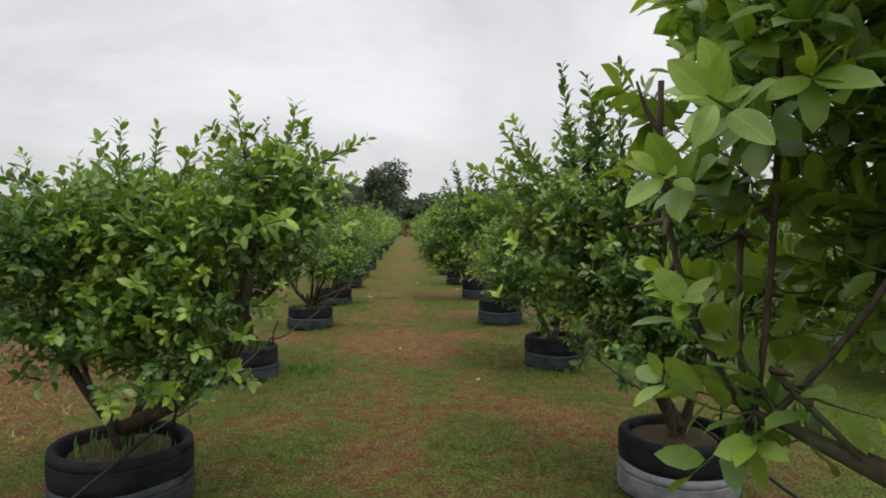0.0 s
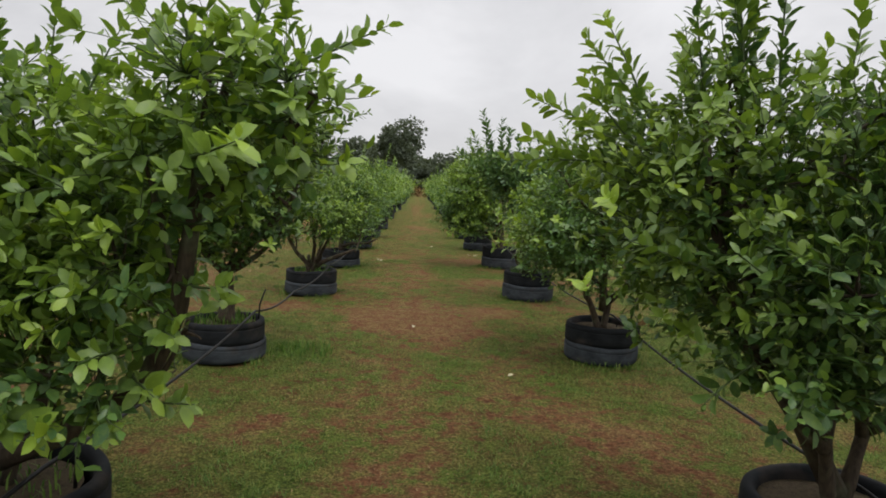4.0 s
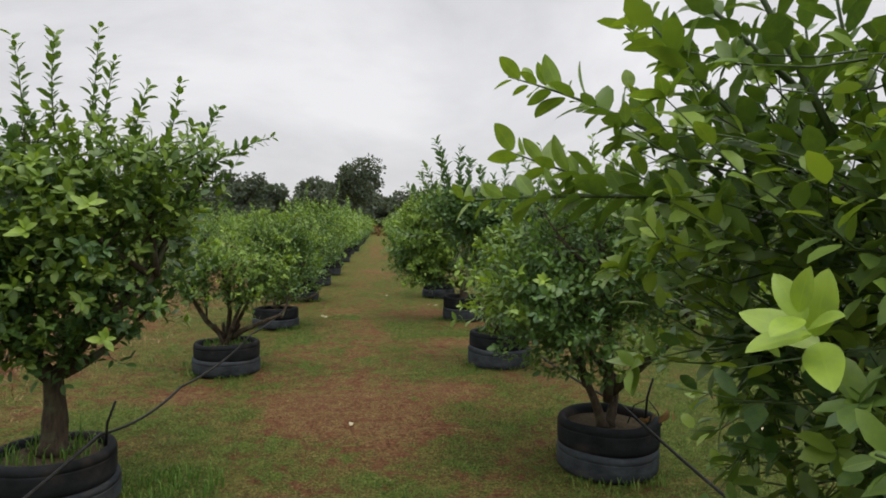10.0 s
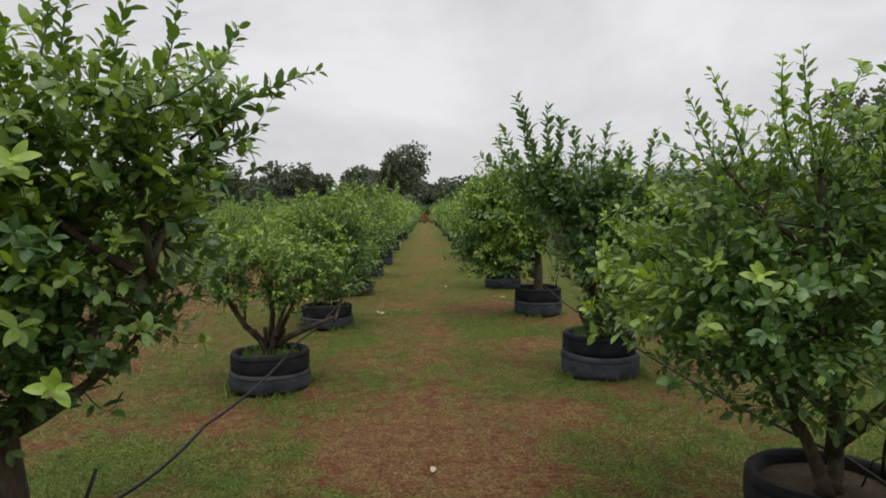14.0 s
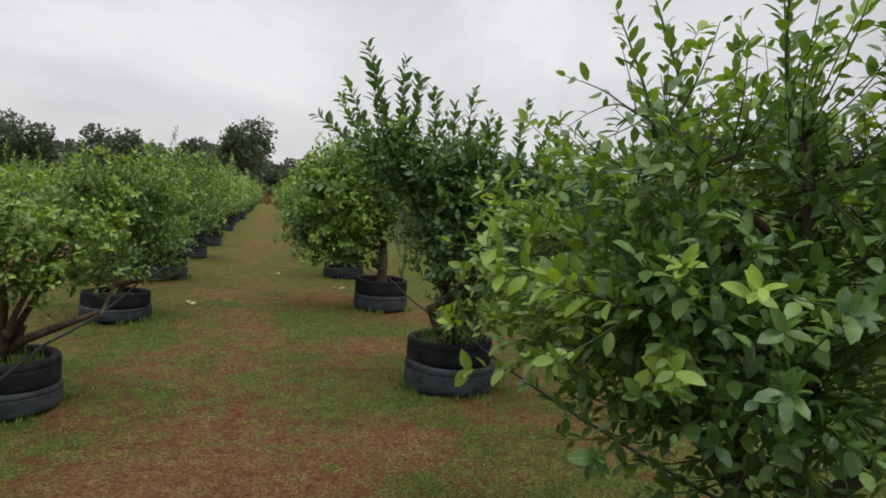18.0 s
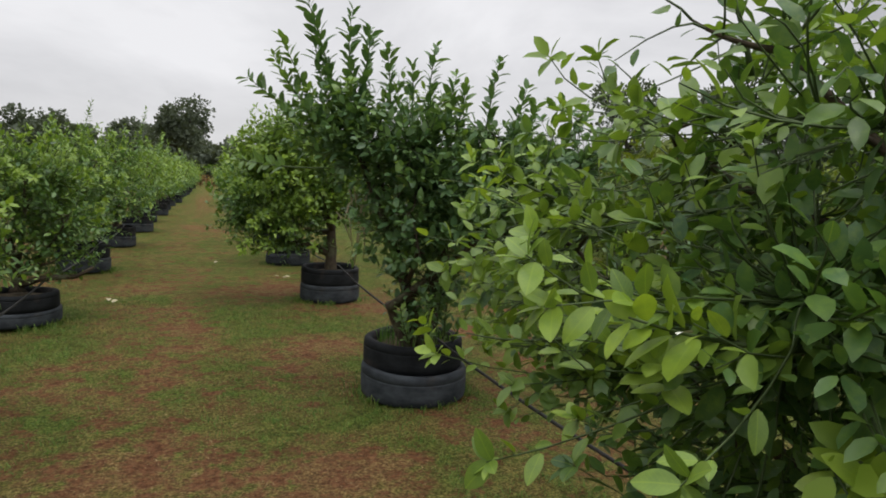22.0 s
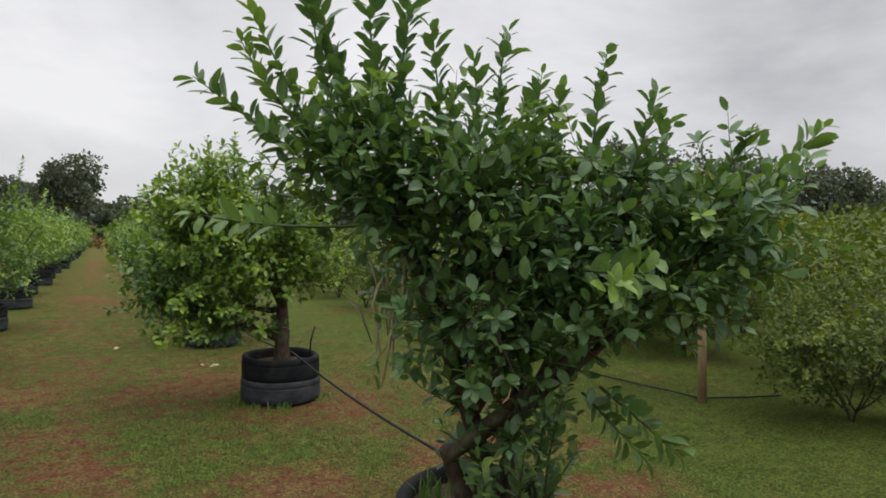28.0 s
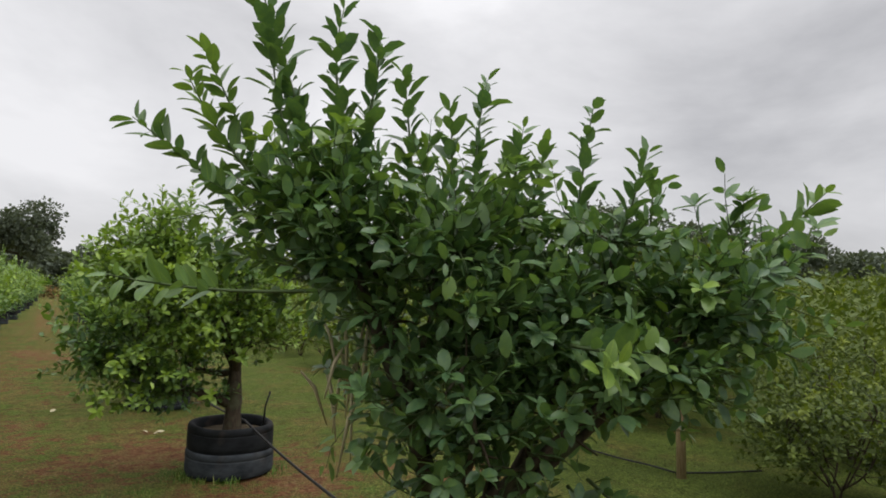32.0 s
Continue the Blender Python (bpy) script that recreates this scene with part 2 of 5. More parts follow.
green = ramp_node(n, l, f3.outputs["Fac"], (0.36, (0.042, 0.070, 0.012)), (0.5, (0.118, 0.168, 0.028)), (0.64, (0.23, 0.27, 0.058)))
olive = ramp_node(n, l, f3.outputs["Fac"], (0.36, (0.075, 0.066, 0.018)), (0.5, (0.185, 0.158, 0.042)), (0.64, (0.37, 0.31, 0.105)))
lush = ramp_node(n, l, at.outputs["Fac"], (0.62, (1, 1, 1)), (0.98, (0.05, 0.05, 0.05)))
dry = mix_node(n, l, 1.0, ramp_node(n, l, f2.outputs["Fac"], (0.40, (0, 0, 0)), (0.58, (1, 1, 1))), lush, "MULTIPLY")
turf = mix_node(n, l, dry, green, olive)
col = mix_node(n, l, ramp_node(n, l, f4.outputs["Fac"], (0.42, (0, 0, 0)), (0.54, (0.92, 0.92, 0.92))), earth, thatch)
tone_big = ramp_node(n, l, f4.outputs["Fac"], (0.36, (0.62, 0.62, 0.62)), (0.64, (0.92, 0.92, 0.91)))
tone_mid = ramp_node(n, l, f5.outputs["Fac"], (0.35, (0.60, 0.59, 0.58)), (0.5, (1.0, 1.0, 1.0)), (0.65, (1.36, 1.36, 1.32)))
tone = mix_node(n, l, 1.0, tone_big, tone_mid, "MULTIPLY")
edge = n.new("ShaderNodeMath")
edge.operation = "MULTIPLY_ADD"
l.new(f4.outputs["Fac"], edge.inputs[0])
edge.inputs[1].default_value = 2.0
edge.inputs[2].default_value = -1.0
fine_e = n.new("ShaderNodeMath")
fine_e.operation = "MULTIPLY_ADD"
l.new(f1.outputs["Fac"], fine_e.inputs[0])
fine_e.inputs[1].default_value = 1.4
l.new(edge.outputs["Value"], fine_e.inputs[2])
summ = n.new("ShaderNodeMath")
summ.operation = "ADD"
l.new(fine_e.outputs["Value"], summ.inputs[0])
l.new(at.outputs["Fac"], summ.inputs[1])
half = n.new("ShaderNodeMath")
half.operation = "MULTIPLY"
half.inputs[1].default_value = 0.5
l.new(summ.outputs["Value"], half.inputs[0])
gf = ramp_node(n, l, half.outputs["Value"], (0.43, (0, 0, 0)), (0.61, (1, 1, 1)))
l.new(mix_node(n, l, 1.0, mix_node(n, l, gf, col, turf), tone, "MULTIPLY"), b.inputs["Base Color"])
mxh = n.new("ShaderNodeMath")
mxh.operation = "ADD"
l.new(f1.outputs["Fac"], mxh.inputs[0])
l.new(f5.outputs["Fac"], mxh.inputs[1])
bump_node(n, l, b, mxh.outputs["Value"], 1.0, 0.05)


def blade_material(name, a, c, d):
    m, n, l, b = material(name, 0.6, 0.3)
    rnd = n.new("ShaderNodeNewGeometry").outputs["Random Per Island"]
    col = ramp_node(n, l, rnd, (0.0, a), (0.6, c), (1.0, d))
    l.new(col, b.inputs["Base Color"])
    tr = n.new("ShaderNodeBsdfTranslucent")
    l.new(col, tr.inputs["Color"])
    mx = n.new("ShaderNodeMixShader")
    mx.inputs["Fac"].default_value = 0.25
    l.new(b.outputs["BSDF"], mx.inputs[1])
    l.new(tr.outputs["BSDF"], mx.inputs[2])
    l.new(mx.outputs["Shader"], n["Material Output"].inputs["Surface"])
    return m


M_grass = blade_material("short_grass", (0.055, 0.120, 0.016), (0.120, 0.205, 0.032), (0.24, 0.27, 0.065))
M_weed = blade_material("green_weeds", (0.05, 0.12, 0.015), (0.10, 0.20, 0.03), (0.18, 0.28, 0.05))
M_straw = blade_material("dry_clippings", (0.13, 0.065, 0.026), (0.26, 0.155, 0.062), (0.46, 0.33, 0.16))
M_tall = blade_material("tall_grass", (0.10, 0.14, 0.03), (0.20, 0.23, 0.05), (0.33, 0.31, 0.10))
M_pale, n, l, b = material("withered_leaf", 0.6, 0.3)
b.inputs["Base Color"].default_value = (0.72, 0.72, 0.62, 1)
M_white, n, l, b = material("dry_pale_leaf", 0.7, 0.3)
b.inputs["Base Color"].default_value = (0.40, 0.35, 0.22, 1)


# ---- mesh helpers ----
def mesh_from(name, verts, faces, mat, smooth=False, attrs=None):
    me = bpy.data.meshes.new(name)
    if isinstance(verts, np.ndarray):
        verts = verts.tolist()
    if isinstance(faces, np.ndarray):
        faces = faces.tolist()
    me.from_pydata(verts, [], faces)
    if mat:
        me.materials.append(mat)
    if smooth:
        me.polygons.foreach_set("use_smooth", [True] * len(me.polygons))
    for key, values in (attrs or {}).items():
        a = me.attributes.new(key, "FLOAT", "POINT")
        a.data.foreach_set("value", np.asarray(values, dtype=np.float32))
    me.update()
    return me


def part(name, me, parent, label="", m=None):
    ob = new(name, me)
    ob.parent = parent
    if m is not None:
        ob.matrix_local = m
    if label:
        ob["label"] = label
    return ob


def thing(name, at, label, category, group="", kind="", turn=0):
    ob = new(name)
    ob.empty_display_size = 0.1
    ob.matrix_world = pose(*at, 0, 0, turn)
    return tagged(ob, label, category, group, kind)


def tube(points, radii, sides=6, closed_end=True):
    """Vertices and faces of a round bar along points."""
    pts = np.asarray(points, float)
    k = len(pts)
    tan = np.gradient(pts, axis=0)
    tan /= np.linalg.norm(tan, axis=1)[:, None] + 1e-9
    ref = np.array((0.31, 0.95, 0.05)) if abs(tan[0][2]) > 0.7 else np.array((0.0, 0.0, 1.0))
    v = []
    for i in range(k):
        a = np.cross(tan[i], ref)
        a /= np.linalg.norm(a) + 1e-9
        c = np.cross(tan[i], a)
        for s in range(sides):
            w = 2 * math.pi * s / sides
            v.append(pts[i] + radii[i] * (a * math.cos(w) + c * math.sin(w)))
    f = []
    for i in range(k - 1):
        for s in range(sides):
            t = (s + 1) % sides
            f.append((i * sides + s, i * sides + t, (i + 1) * sides + t, (i + 1) * sides + s))
    if closed_end:
        f.append(tuple(range((k - 1) * sides, k * sides)))
        f.append(tuple(reversed(range(sides))))
    return v, f


def bundle(lines, r0, r1):
    """Three-sided bars along many lines of equal count of points, at once."""
    n, k, _ = lines.shape
    tan = unit(np.gradient(lines, axis=1))
    a = unit(np.cross(tan, np.array((0.31, 0.52, 0.79))))
    c = np.cross(tan, a)
    r = np.linspace(r0, r1, k)[None, :, None]
    ring = [lines + r * (a * math.cos(w) + c * math.sin(w)) for w in (0.0, 2.094, 4.189)]
    v = np.stack(ring, axis=2).reshape(-1, 3)
    base = np.arange(n)[:, None] * (k * 3)
    f = []
    for i in range(k - 1):
        for s in range(3):
            t = (s + 1) % 3
            f.append(base + np.array((i * 3 + s, i * 3 + t, i * 3 + 3 + t, i * 3 + 3 + s)))
    return list(v), np.concatenate(f).tolist()


def joined(pieces):
    v, f = [], []
    for pv, pf in pieces:
        o = len(v)
        v.extend(pv)
        f.extend(tuple(i + o for i in q) for q in pf)
    return np.array(v), f


def bend(a, c, rng, sag=0.12, n=6):
    """A slightly crooked line from a to c."""
    a, c = np.array(a, float), np.array(c, float)
    d = np.linalg.norm(c - a)
    mid = (a + c) / 2 + rng.normal(0, sag * d * 0.5, 3) + np.array((0, 0, -sag * d * 0.3))
    t = np.linspace(0, 1, n)[:, None]
    return (1 - t) ** 2 * a + 2 * t * (1 - t) * mid + t ** 2 * c


# ---- foliage ----
def leaf_template(fine):
    """A pointed, folded leaf of length 1 along x, with its blade in xy."""
    if fine:
        v = np.array([(0, 0, 0), (0.42, 0, -0.01), (0.78, 0, -0.045), (1, 0, -0.12),
                      (0.15, 0.145, 0.02), (0.43, 0.235, 0.05), (0.79, 0.165, 0.0), (0.15, -0.145, 0.02), (0.43, -0.235, 0.05), (0.79, -0.165, 0.0)])
        f = [(0, 1, 5, 4), (1, 2, 6, 5), (2, 3, 6), (0, 7, 8, 1), (1, 8, 9, 2), (2, 9, 3)]
    else:
        v = np.array([(0, 0, 0), (0.5, 0.25, 0.05), (1, 0, -0.08), (0.5, -0.25, 0.05)])
        f = [(0, 2, 1), (0, 3, 2)]
    return v, f


def smooth_leaf():
    """The same leaf with a rounder outline, for those that hang near the lane."""
    xs = np.array((0.0, 0.06, 0.16, 0.29, 0.43, 0.57, 0.70, 0.82, 0.92, 1.0))
    half = 0.235 * np.sin(math.pi * xs ** 0.90) ** 0.72 + 0.004
    half[-1] = 0.002
    mid = -0.015 - 0.125 * xs ** 2.4
    v, f = [], []
    for x, w, z in zip(xs, half, mid):
        v += [(x, 0, z), (x, w * 0.6, z + 0.16 * w), (x, w, z + 0.20 * w), (x, -w * 0.6, z + 0.16 * w), (x, -w, z + 0.20 * w)]
    for i in range(len(xs) - 1):
        o, q = i * 5, i * 5 + 5
        f += [(o, q, q + 1, o + 1), (o + 1, q + 1, q + 2, o + 2), (o + 3, q + 3, q, o), (o + 4, q + 4, q + 3, o + 3)]
    return np.array(v), f


def unit(a):
    return a / (np.linalg.norm(a, axis=-1, keepdims=True) + 1e-9)


def leaf_frames(pos, way, up):
    x = unit(way)
    y = unit(np.cross(up, x))
    z = np.cross(x, y)
    return x, y, z


def leaves_mesh(name, pos, x, y, z, size, wide, age, mat, fine=True):
    tv, tf = leaf_template(fine)
    n, k = len(pos), len(tv)
    v = (pos[:, None, :] + size[:, None, None] * (tv[None, :, 0, None] * x[:, None, :]
         + wide[:, None, None] * tv[None, :, 1, None] * y[:, None, :] + tv[None, :, 2, None] * z[:, None, :]))
    base = (np.arange(n) * k)
    faces = []
    for q in tf:
        faces.append((base[:, None] + np.array(q)[None, :]).tolist())
    allf = [q for block in zip(*faces) for q in block]
    return mesh_from(name, v.reshape(-1, 3), allf, mat, True, {"age": np.repeat(age, k)})


def lime_tree(at, lobes, shoots=(), seed=1, twigs=300, leaf=0.075, young=0.25, trunk_top=0.62, trunk_r=0.045, stems=1, lean=(0, 0),
              fine=True, loose=0, mats=None, label="", name="lime_tree", category="tree", group="potted lime trees", soil=0.33,
              side=(-1, 0, 0), gap=0.027, droop=0.0, splay=0.6, arms=(), slim=1.0):
    """A bushy citrus tree. lobes: (x, y, z, rx, ry, rz) of the masses of the crown, from the foot of the tree; shoots: (from, to) of long
    upright twigs that stand out of it; loose: how many of the outermost leaves are pieces of their own."""
    rng = np.random.default_rng(seed)
    leaf_mat, single_mat, bark, twig_mat = mats or (M_leaf, M_leaf_single, M_bark, M_twig)
    root = thing(name, (at[0], at[1], 0), label, category, group)
    # trunk and limbs
    fork = np.array((lean[0], lean[1], trunk_top))
    pieces, tops, used = [], [], [0] * stems
    for s in range(stems):
        a = 2 * math.pi * (s + rng.random() * 0.4) / stems
        off = np.array((math.cos(a), math.sin(a), 0)) * (0.0 if stems == 1 else trunk_r * 0.9)
        top = fork + off * (1 if stems == 1 else 4.0)
        pts = bend(off * 0.8 + np.array((0, 0, soil - 0.05)), top, rng, 0.10, 8)
        r = np.linspace(trunk_r * (1.25 if stems == 1 else 0.8), trunk_r * (0.85 if stems == 1 else 0.55), 8) * (1 + rng.normal(0, 0.05, 8))
        r[0] *= 1.35
        pieces.append(tube(pts, r, 9 if fine else 5))
        tops.append(pts[-1])
    nodes = []
    wood = list(pieces)
    if fine:
        part("trunk", mesh_from("trunk", *joined(pieces), bark, True), root)
    arm_pts = []
    for arm in arms:
        pts = np.array([q[:3] for q in arm])
        arm_pts.extend(pts[1:])
        part("limb", mesh_from("limb", *tube(pts, [q[3] for q in arm], 8), bark, True), root)
        nodes.extend(pts[1:])
    for i, lb in enumerate(lobes):
        c = np.array(lb[:3])
        # end the limb inside the lobe, a little past its middle
        tip = c + np.array((0, 0, 0.35 * lb[5])) + rng.normal(0, 0.05, 3)
        k_near = min(range(stems), key=lambda q: np.hypot(tops[q][0] - c[0], tops[q][1] - c[1]) + 0.6 * used[q])
        used[k_near] += 1
        near = tops[k_near]
        below = [q for q in arm_pts if q[2] < c[2] - 0.12]
        if below:
            q = min(below, key=lambda p: np.linalg.norm(p - c))
            if np.linalg.norm(q - c) < 0.75 * np.linalg.norm(near - c):
                near = q
        pts = bend(near + rng.normal(0, 0.006, 3) - np.array((0, 0, 0.03)), tip, rng, 0.28, 9 if fine else 5)
        r = np.linspace(trunk_r * (0.62 if near is tops[k_near] else 0.36), 0.006, len(pts))
        pieces = [tube(pts, r, 7 if fine else 4)]
        for p in pts[2:]:
            nodes.append(p)
        for q in range(5):
            a = pts[rng.integers(len(pts) // 3, len(pts))]
            w = unit(rng.normal(0, 1, 3) + np.array((0, 0, 0.3)))
            e = a + w * np.array(lb[3:6]) * rng.uniform(0.3, 0.55)
            sub = bend(a, e, rng, 0.25, 6)
            if fine:
                pieces.append(tube(sub, np.linspace(0.008, 0.0025, 6), 5))
            nodes.extend(sub[1:])
        if fine:
            part("limb", mesh_from("limb", *joined(pieces), bark, True), root)
        else:
            wood.extend(pieces)
    if not fine:
        part("trunk", mesh_from("trunk", *joined(wood), bark, True), root)
    nodes = np.array(nodes)
    # twigs spread through the lobes, denser towards their skin
    vol = np.array([lb[3] * lb[4] * lb[5] for lb in lobes]) ** 0.8
    vol /= vol.sum()
    tw_lines, tw_pieces, L_pos, L_way, L_up, L_size, L_age, L_out = [], [], [], [], [], [], [], []

    def leafy(line, spacing, big, old, first=0.14, tight=False):
        seg = np.linalg.norm(np.diff(line, axis=0), axis=1)
        cum = np.concatenate(([0], np.cumsum(seg)))
        total = cum[-1]
        m = max(2, int(total * (1 - first) / spacing))
        s = np.clip(np.linspace(total * first, total, m) + rng.uniform(-0.5, 0.5, m) * spacing, 0, total * 0.999)
        j = np.clip(np.searchsorted(cum, s, "right") - 1, 0, len(line) - 2)
        p = line[j] + (line[j + 1] - line[j]) * ((s - cum[j]) / (seg[j] + 1e-9))[:, None]
        ax = unit(line[j + 1] - line[j])
        ref = np.where(np.abs(ax[:, 2:3]) < 0.9, np.array((0.13, 0.21, 0.97)), np.array((1.0, 0.1, 0.0)))
        side_v = unit(np.cross(ax, ref))
        oth = np.cross(ax, side_v)
        k = rng.random() * 6 + np.cumsum(2.4 + rng.normal(0, 0.25, m))
        rad = side_v * np.cos(k)[:, None] + oth * np.sin(k)[:, None]
        tip = (s / total)[:, None]
        up_w = np.array((0, 0, 1.0))
        if tight:
            way = ax * 0.80 + rad * 0.95 + up_w * 0.10 + rng.normal(0, 0.2, (m, 3))
            up = up_w * 0.6 + ax * 0.9 + rng.normal(0, 0.3, (m, 3))
        else:
            way = ax * (0.45 + 0.55 * tip) + rad * 0.9 + up_w * (0.10 - droop) + rng.normal(0, 0.2, (m, 3))
            up = up_w + ax * 0.25 + rng.normal(0, 0.42, (m, 3))
        L_pos.append(p + rad * 0.006)
        L_way.append(way)
        L_up.append(up)
        L_size.append(big * rng.uniform(0.6, 1.3, m) * np.where(tip[:, 0] < 0.85, 1.0, 0.75))
        L_age.append(np.clip(old * (0.35 + 0.85 * tip[:, 0] ** 2) + rng.normal(0, 0.06, m), 0, 1))

    def whorl(line, big, old):
        """The spread rosette of leaves at the end of a twig."""
        m = 5
        ax = unit(line[-1] - line[-2])
        side_v = unit(np.cross(ax, np.array((0.13, 0.21, 0.97)) + 0.01))
        oth = np.cross(ax, side_v)
        k = rng.random() * 6 + np.arange(m) * 2.4 + rng.normal(0, 0.2, m)
        rad = side_v * np.cos(k)[:, None] + oth * np.sin(k)[:, None]
        L_pos.append(line[-1] - ax * rng.uniform(0, 0.02, m)[:, None])
        L_way.append(rad * 0.9 + ax * 0.45 + rng.normal(0, 0.15, (m, 3)))
        L_up.append(np.array((0, 0, 0.8)) + ax * 0.7 + rng.normal(0, 0.25, (m, 3)))
        L_size.append(big * rng.uniform(0.75, 1.2, m))
        L_age.append(np.clip(old + rng.normal(0, 0.08, m), 0, 1))

    pick = rng.choice(len(lobes), twigs, p=vol)
    for i in pick:
        lb = lobes[i]
        d = unit(rng.normal(0, 1, 3))
        rr = rng.random() ** (1 / 2.3)
        # an uneven skin, so that the outline has bays and tufts
        rr *= 1 + splay * noise.noise(Vector(d * 2.2 + np.array((seed * 3.1, i * 7.7, 0.0))))
        tip = np.array(lb[:3]) + d * rr * np.array(lb[3:6])
        if tip[2] < soil + 0.08:
            tip[2] = soil + 0.08 + rng.random() * 0.1
        gapv = tip - nodes
        dist = np.linalg.norm(gapv, axis=1) + 0.35 * np.maximum(0, nodes[:, 2] - tip[2])
        a = nodes[np.argmin(dist)]
        ln = np.linalg.norm(tip - a)
        # young wood turns upwards and outwards
        grow = unit(tip - a + np.array((0, 0, 0.25 * ln)) + d * 0.10)
        end = tip + grow * rng.uniform(0.04, 0.16)
        if ln > 0.5:
            a = a + (tip - a) * (1 - 0.5 / ln)
        line = bend(a, end, rng, 0.34, 5)
        tw_lines.append(line)
        skin = min(1.0, rr)
        old = 0.0
        # flushes of young leaves come in patches, most at the top
        flush = 0.9 + 2.2 * noise.noise(Vector(tip * 1.3 + np.array((seed * 1.7, 0.0, 4.0)))) + 1.8 * (tip[2] - 1.25)
        if rng.random() < young * (0.35 + skin) * max(0.04, min(2.4, flush)):
            old = rng.uniform(0.30, 0.85)
        elif rng.random() < 0.25:
            old = rng.uniform(0.1, 0.35)
        leafy(line, gap, leaf, old)
        if fine and ((old > 0.4 and rng.random() < 0.4) or (skin > 0.8 and rng.random() < 0.3)):
            whorl(line, leaf, old * 0.8)
    for a, e, *rest in shoots:
        line = bend(np.array(a), np.array(e), rng, 0.11, 9)
        tw_pieces.append(tube(line, np.linspace(0.007, 0.0016, 9), 4))
        old = rest[0] if rest else 0.12
        big = rest[1] if len(rest) > 1 else leaf
        leafy(line, gap * 0.44, big, old, rest[2] if len(rest) > 2 else 0.06, True)
    if fine:
        tw_pieces.append(bundle(np.array(tw_lines), 0.0034, 0.0012))
        part("fine_wood", mesh_from("fine_wood", *joined(tw_pieces), twig_mat, True), root)
    pos, way, up = np.concatenate(L_pos), np.concatenate(L_way), np.concatenate(L_up)
    size, age = np.concatenate(L_size), np.concatenate(L_age)
    x, y, z = leaf_frames(pos, way, up)
    wide = rng.uniform(0.9, 1.3, len(pos)) * slim
    keep = np.ones(len(pos), bool)
    if loose:
        score = pos @ np.array(side) + 0.15 * rng.random(len(pos))
        best = np.argsort(-score)[:loose]
        keep[best] = False
    me = leaves_mesh("crown", pos[keep], x[keep], y[keep], z[keep], size[keep], wide[keep], age[keep], leaf_mat, fine)
    crown = part("crown", me, root)
    if loose:
        tv, tf = smooth_leaf()
        piece = "piece_of_" + single_mat.name
        one = bpy.data.meshes.get(piece) or mesh_from(piece, tv, tf, single_mat, True)
        for i in best:
            ob = new("leaf", one)
            ob.parent = crown
            mm = Matrix((( x[i][0] * size[i], y[i][0] * size[i] * wide[i], z[i][0] * size[i], pos[i][0]),
                         (x[i][1] * size[i], y[i][1] * size[i] * wide[i], z[i][1] * size[i], pos[i][1]),
                         (x[i][2] * size[i], y[i][2] * size[i] * wide[i], z[i][2] * size[i], pos[i][2]), (0, 0, 0, 1)))
            ob.matrix_local = mm
            ob.color = (1, 1, 1, float(age[i]))
    return root


# ---- ground ----
# worn patches of earth (below nought) and thick tufts of grass (above)
BARE = [(0.53, 7.8, 0.5, 0.6, -0.4), (1.32, 5.4, 0.5, 0.5, -0.5), (1.6, 4.9, 0.35, 0.4, -0.5), (-0.5, 5.0, 0.4, 0.4, -0.3), (0.18, 8.0, 0.6, 0.5, -0.5),
        (1.38, 6.4, 0.4, 0.4, -0.4), (1.25, 8.87, 0.30, 0.22, -0.9), (0.07, 8.25, 0.4, 0.4, -0.4), (-0.58, 10.4, 0.3, 0.3, -0.5), (-1.2, 8.7, 0.5, 0.3, -0.5),
        (1.2, 10.6, 0.3, 0.4, -0.5), (-0.58, 9.3, 0.25, 0.3, -0.4), (3.65, 12.3, 0.4, 0.25, -0.8), (1.6, 11.2, 0.4, 0.35, -0.7), (0.4, 12.0, 0.3, 0.3, -0.5),
        (1.4, 14.1, 0.4, 0.4, -0.6), (2.36, 12.7, 0.35, 0.3, -0.8), (2.9, 11.4, 0.5, 0.3, -0.7), (3.5, 11.1, 0.3, 0.25, -0.8), (3.1, 10.4, 0.3, 0.25, -0.6),
        (-0.5, 8.0, 0.25, 0.3, 0.5), (-0.75, 9.2, 0.25, 0.25, 0.4), (0.75, 9.7, 0.3, 0.4, 0.35), (1.4, 9.5, 0.4, 0.3, 0.4), (-0.65, 6.8, 0.3, 0.25, 0.6),
        (-0.4, 4.4, 0.4, 0.3, 0.3), (0.8, 12.6, 0.3, 0.5, 0.3), (1.0, 7.3, 0.3, 0.3, 0.3), (-0.45, 11.6, 0.3, 0.5, 0.4), (-1.6, 7.9, 0.4, 0.5, 0.5)]


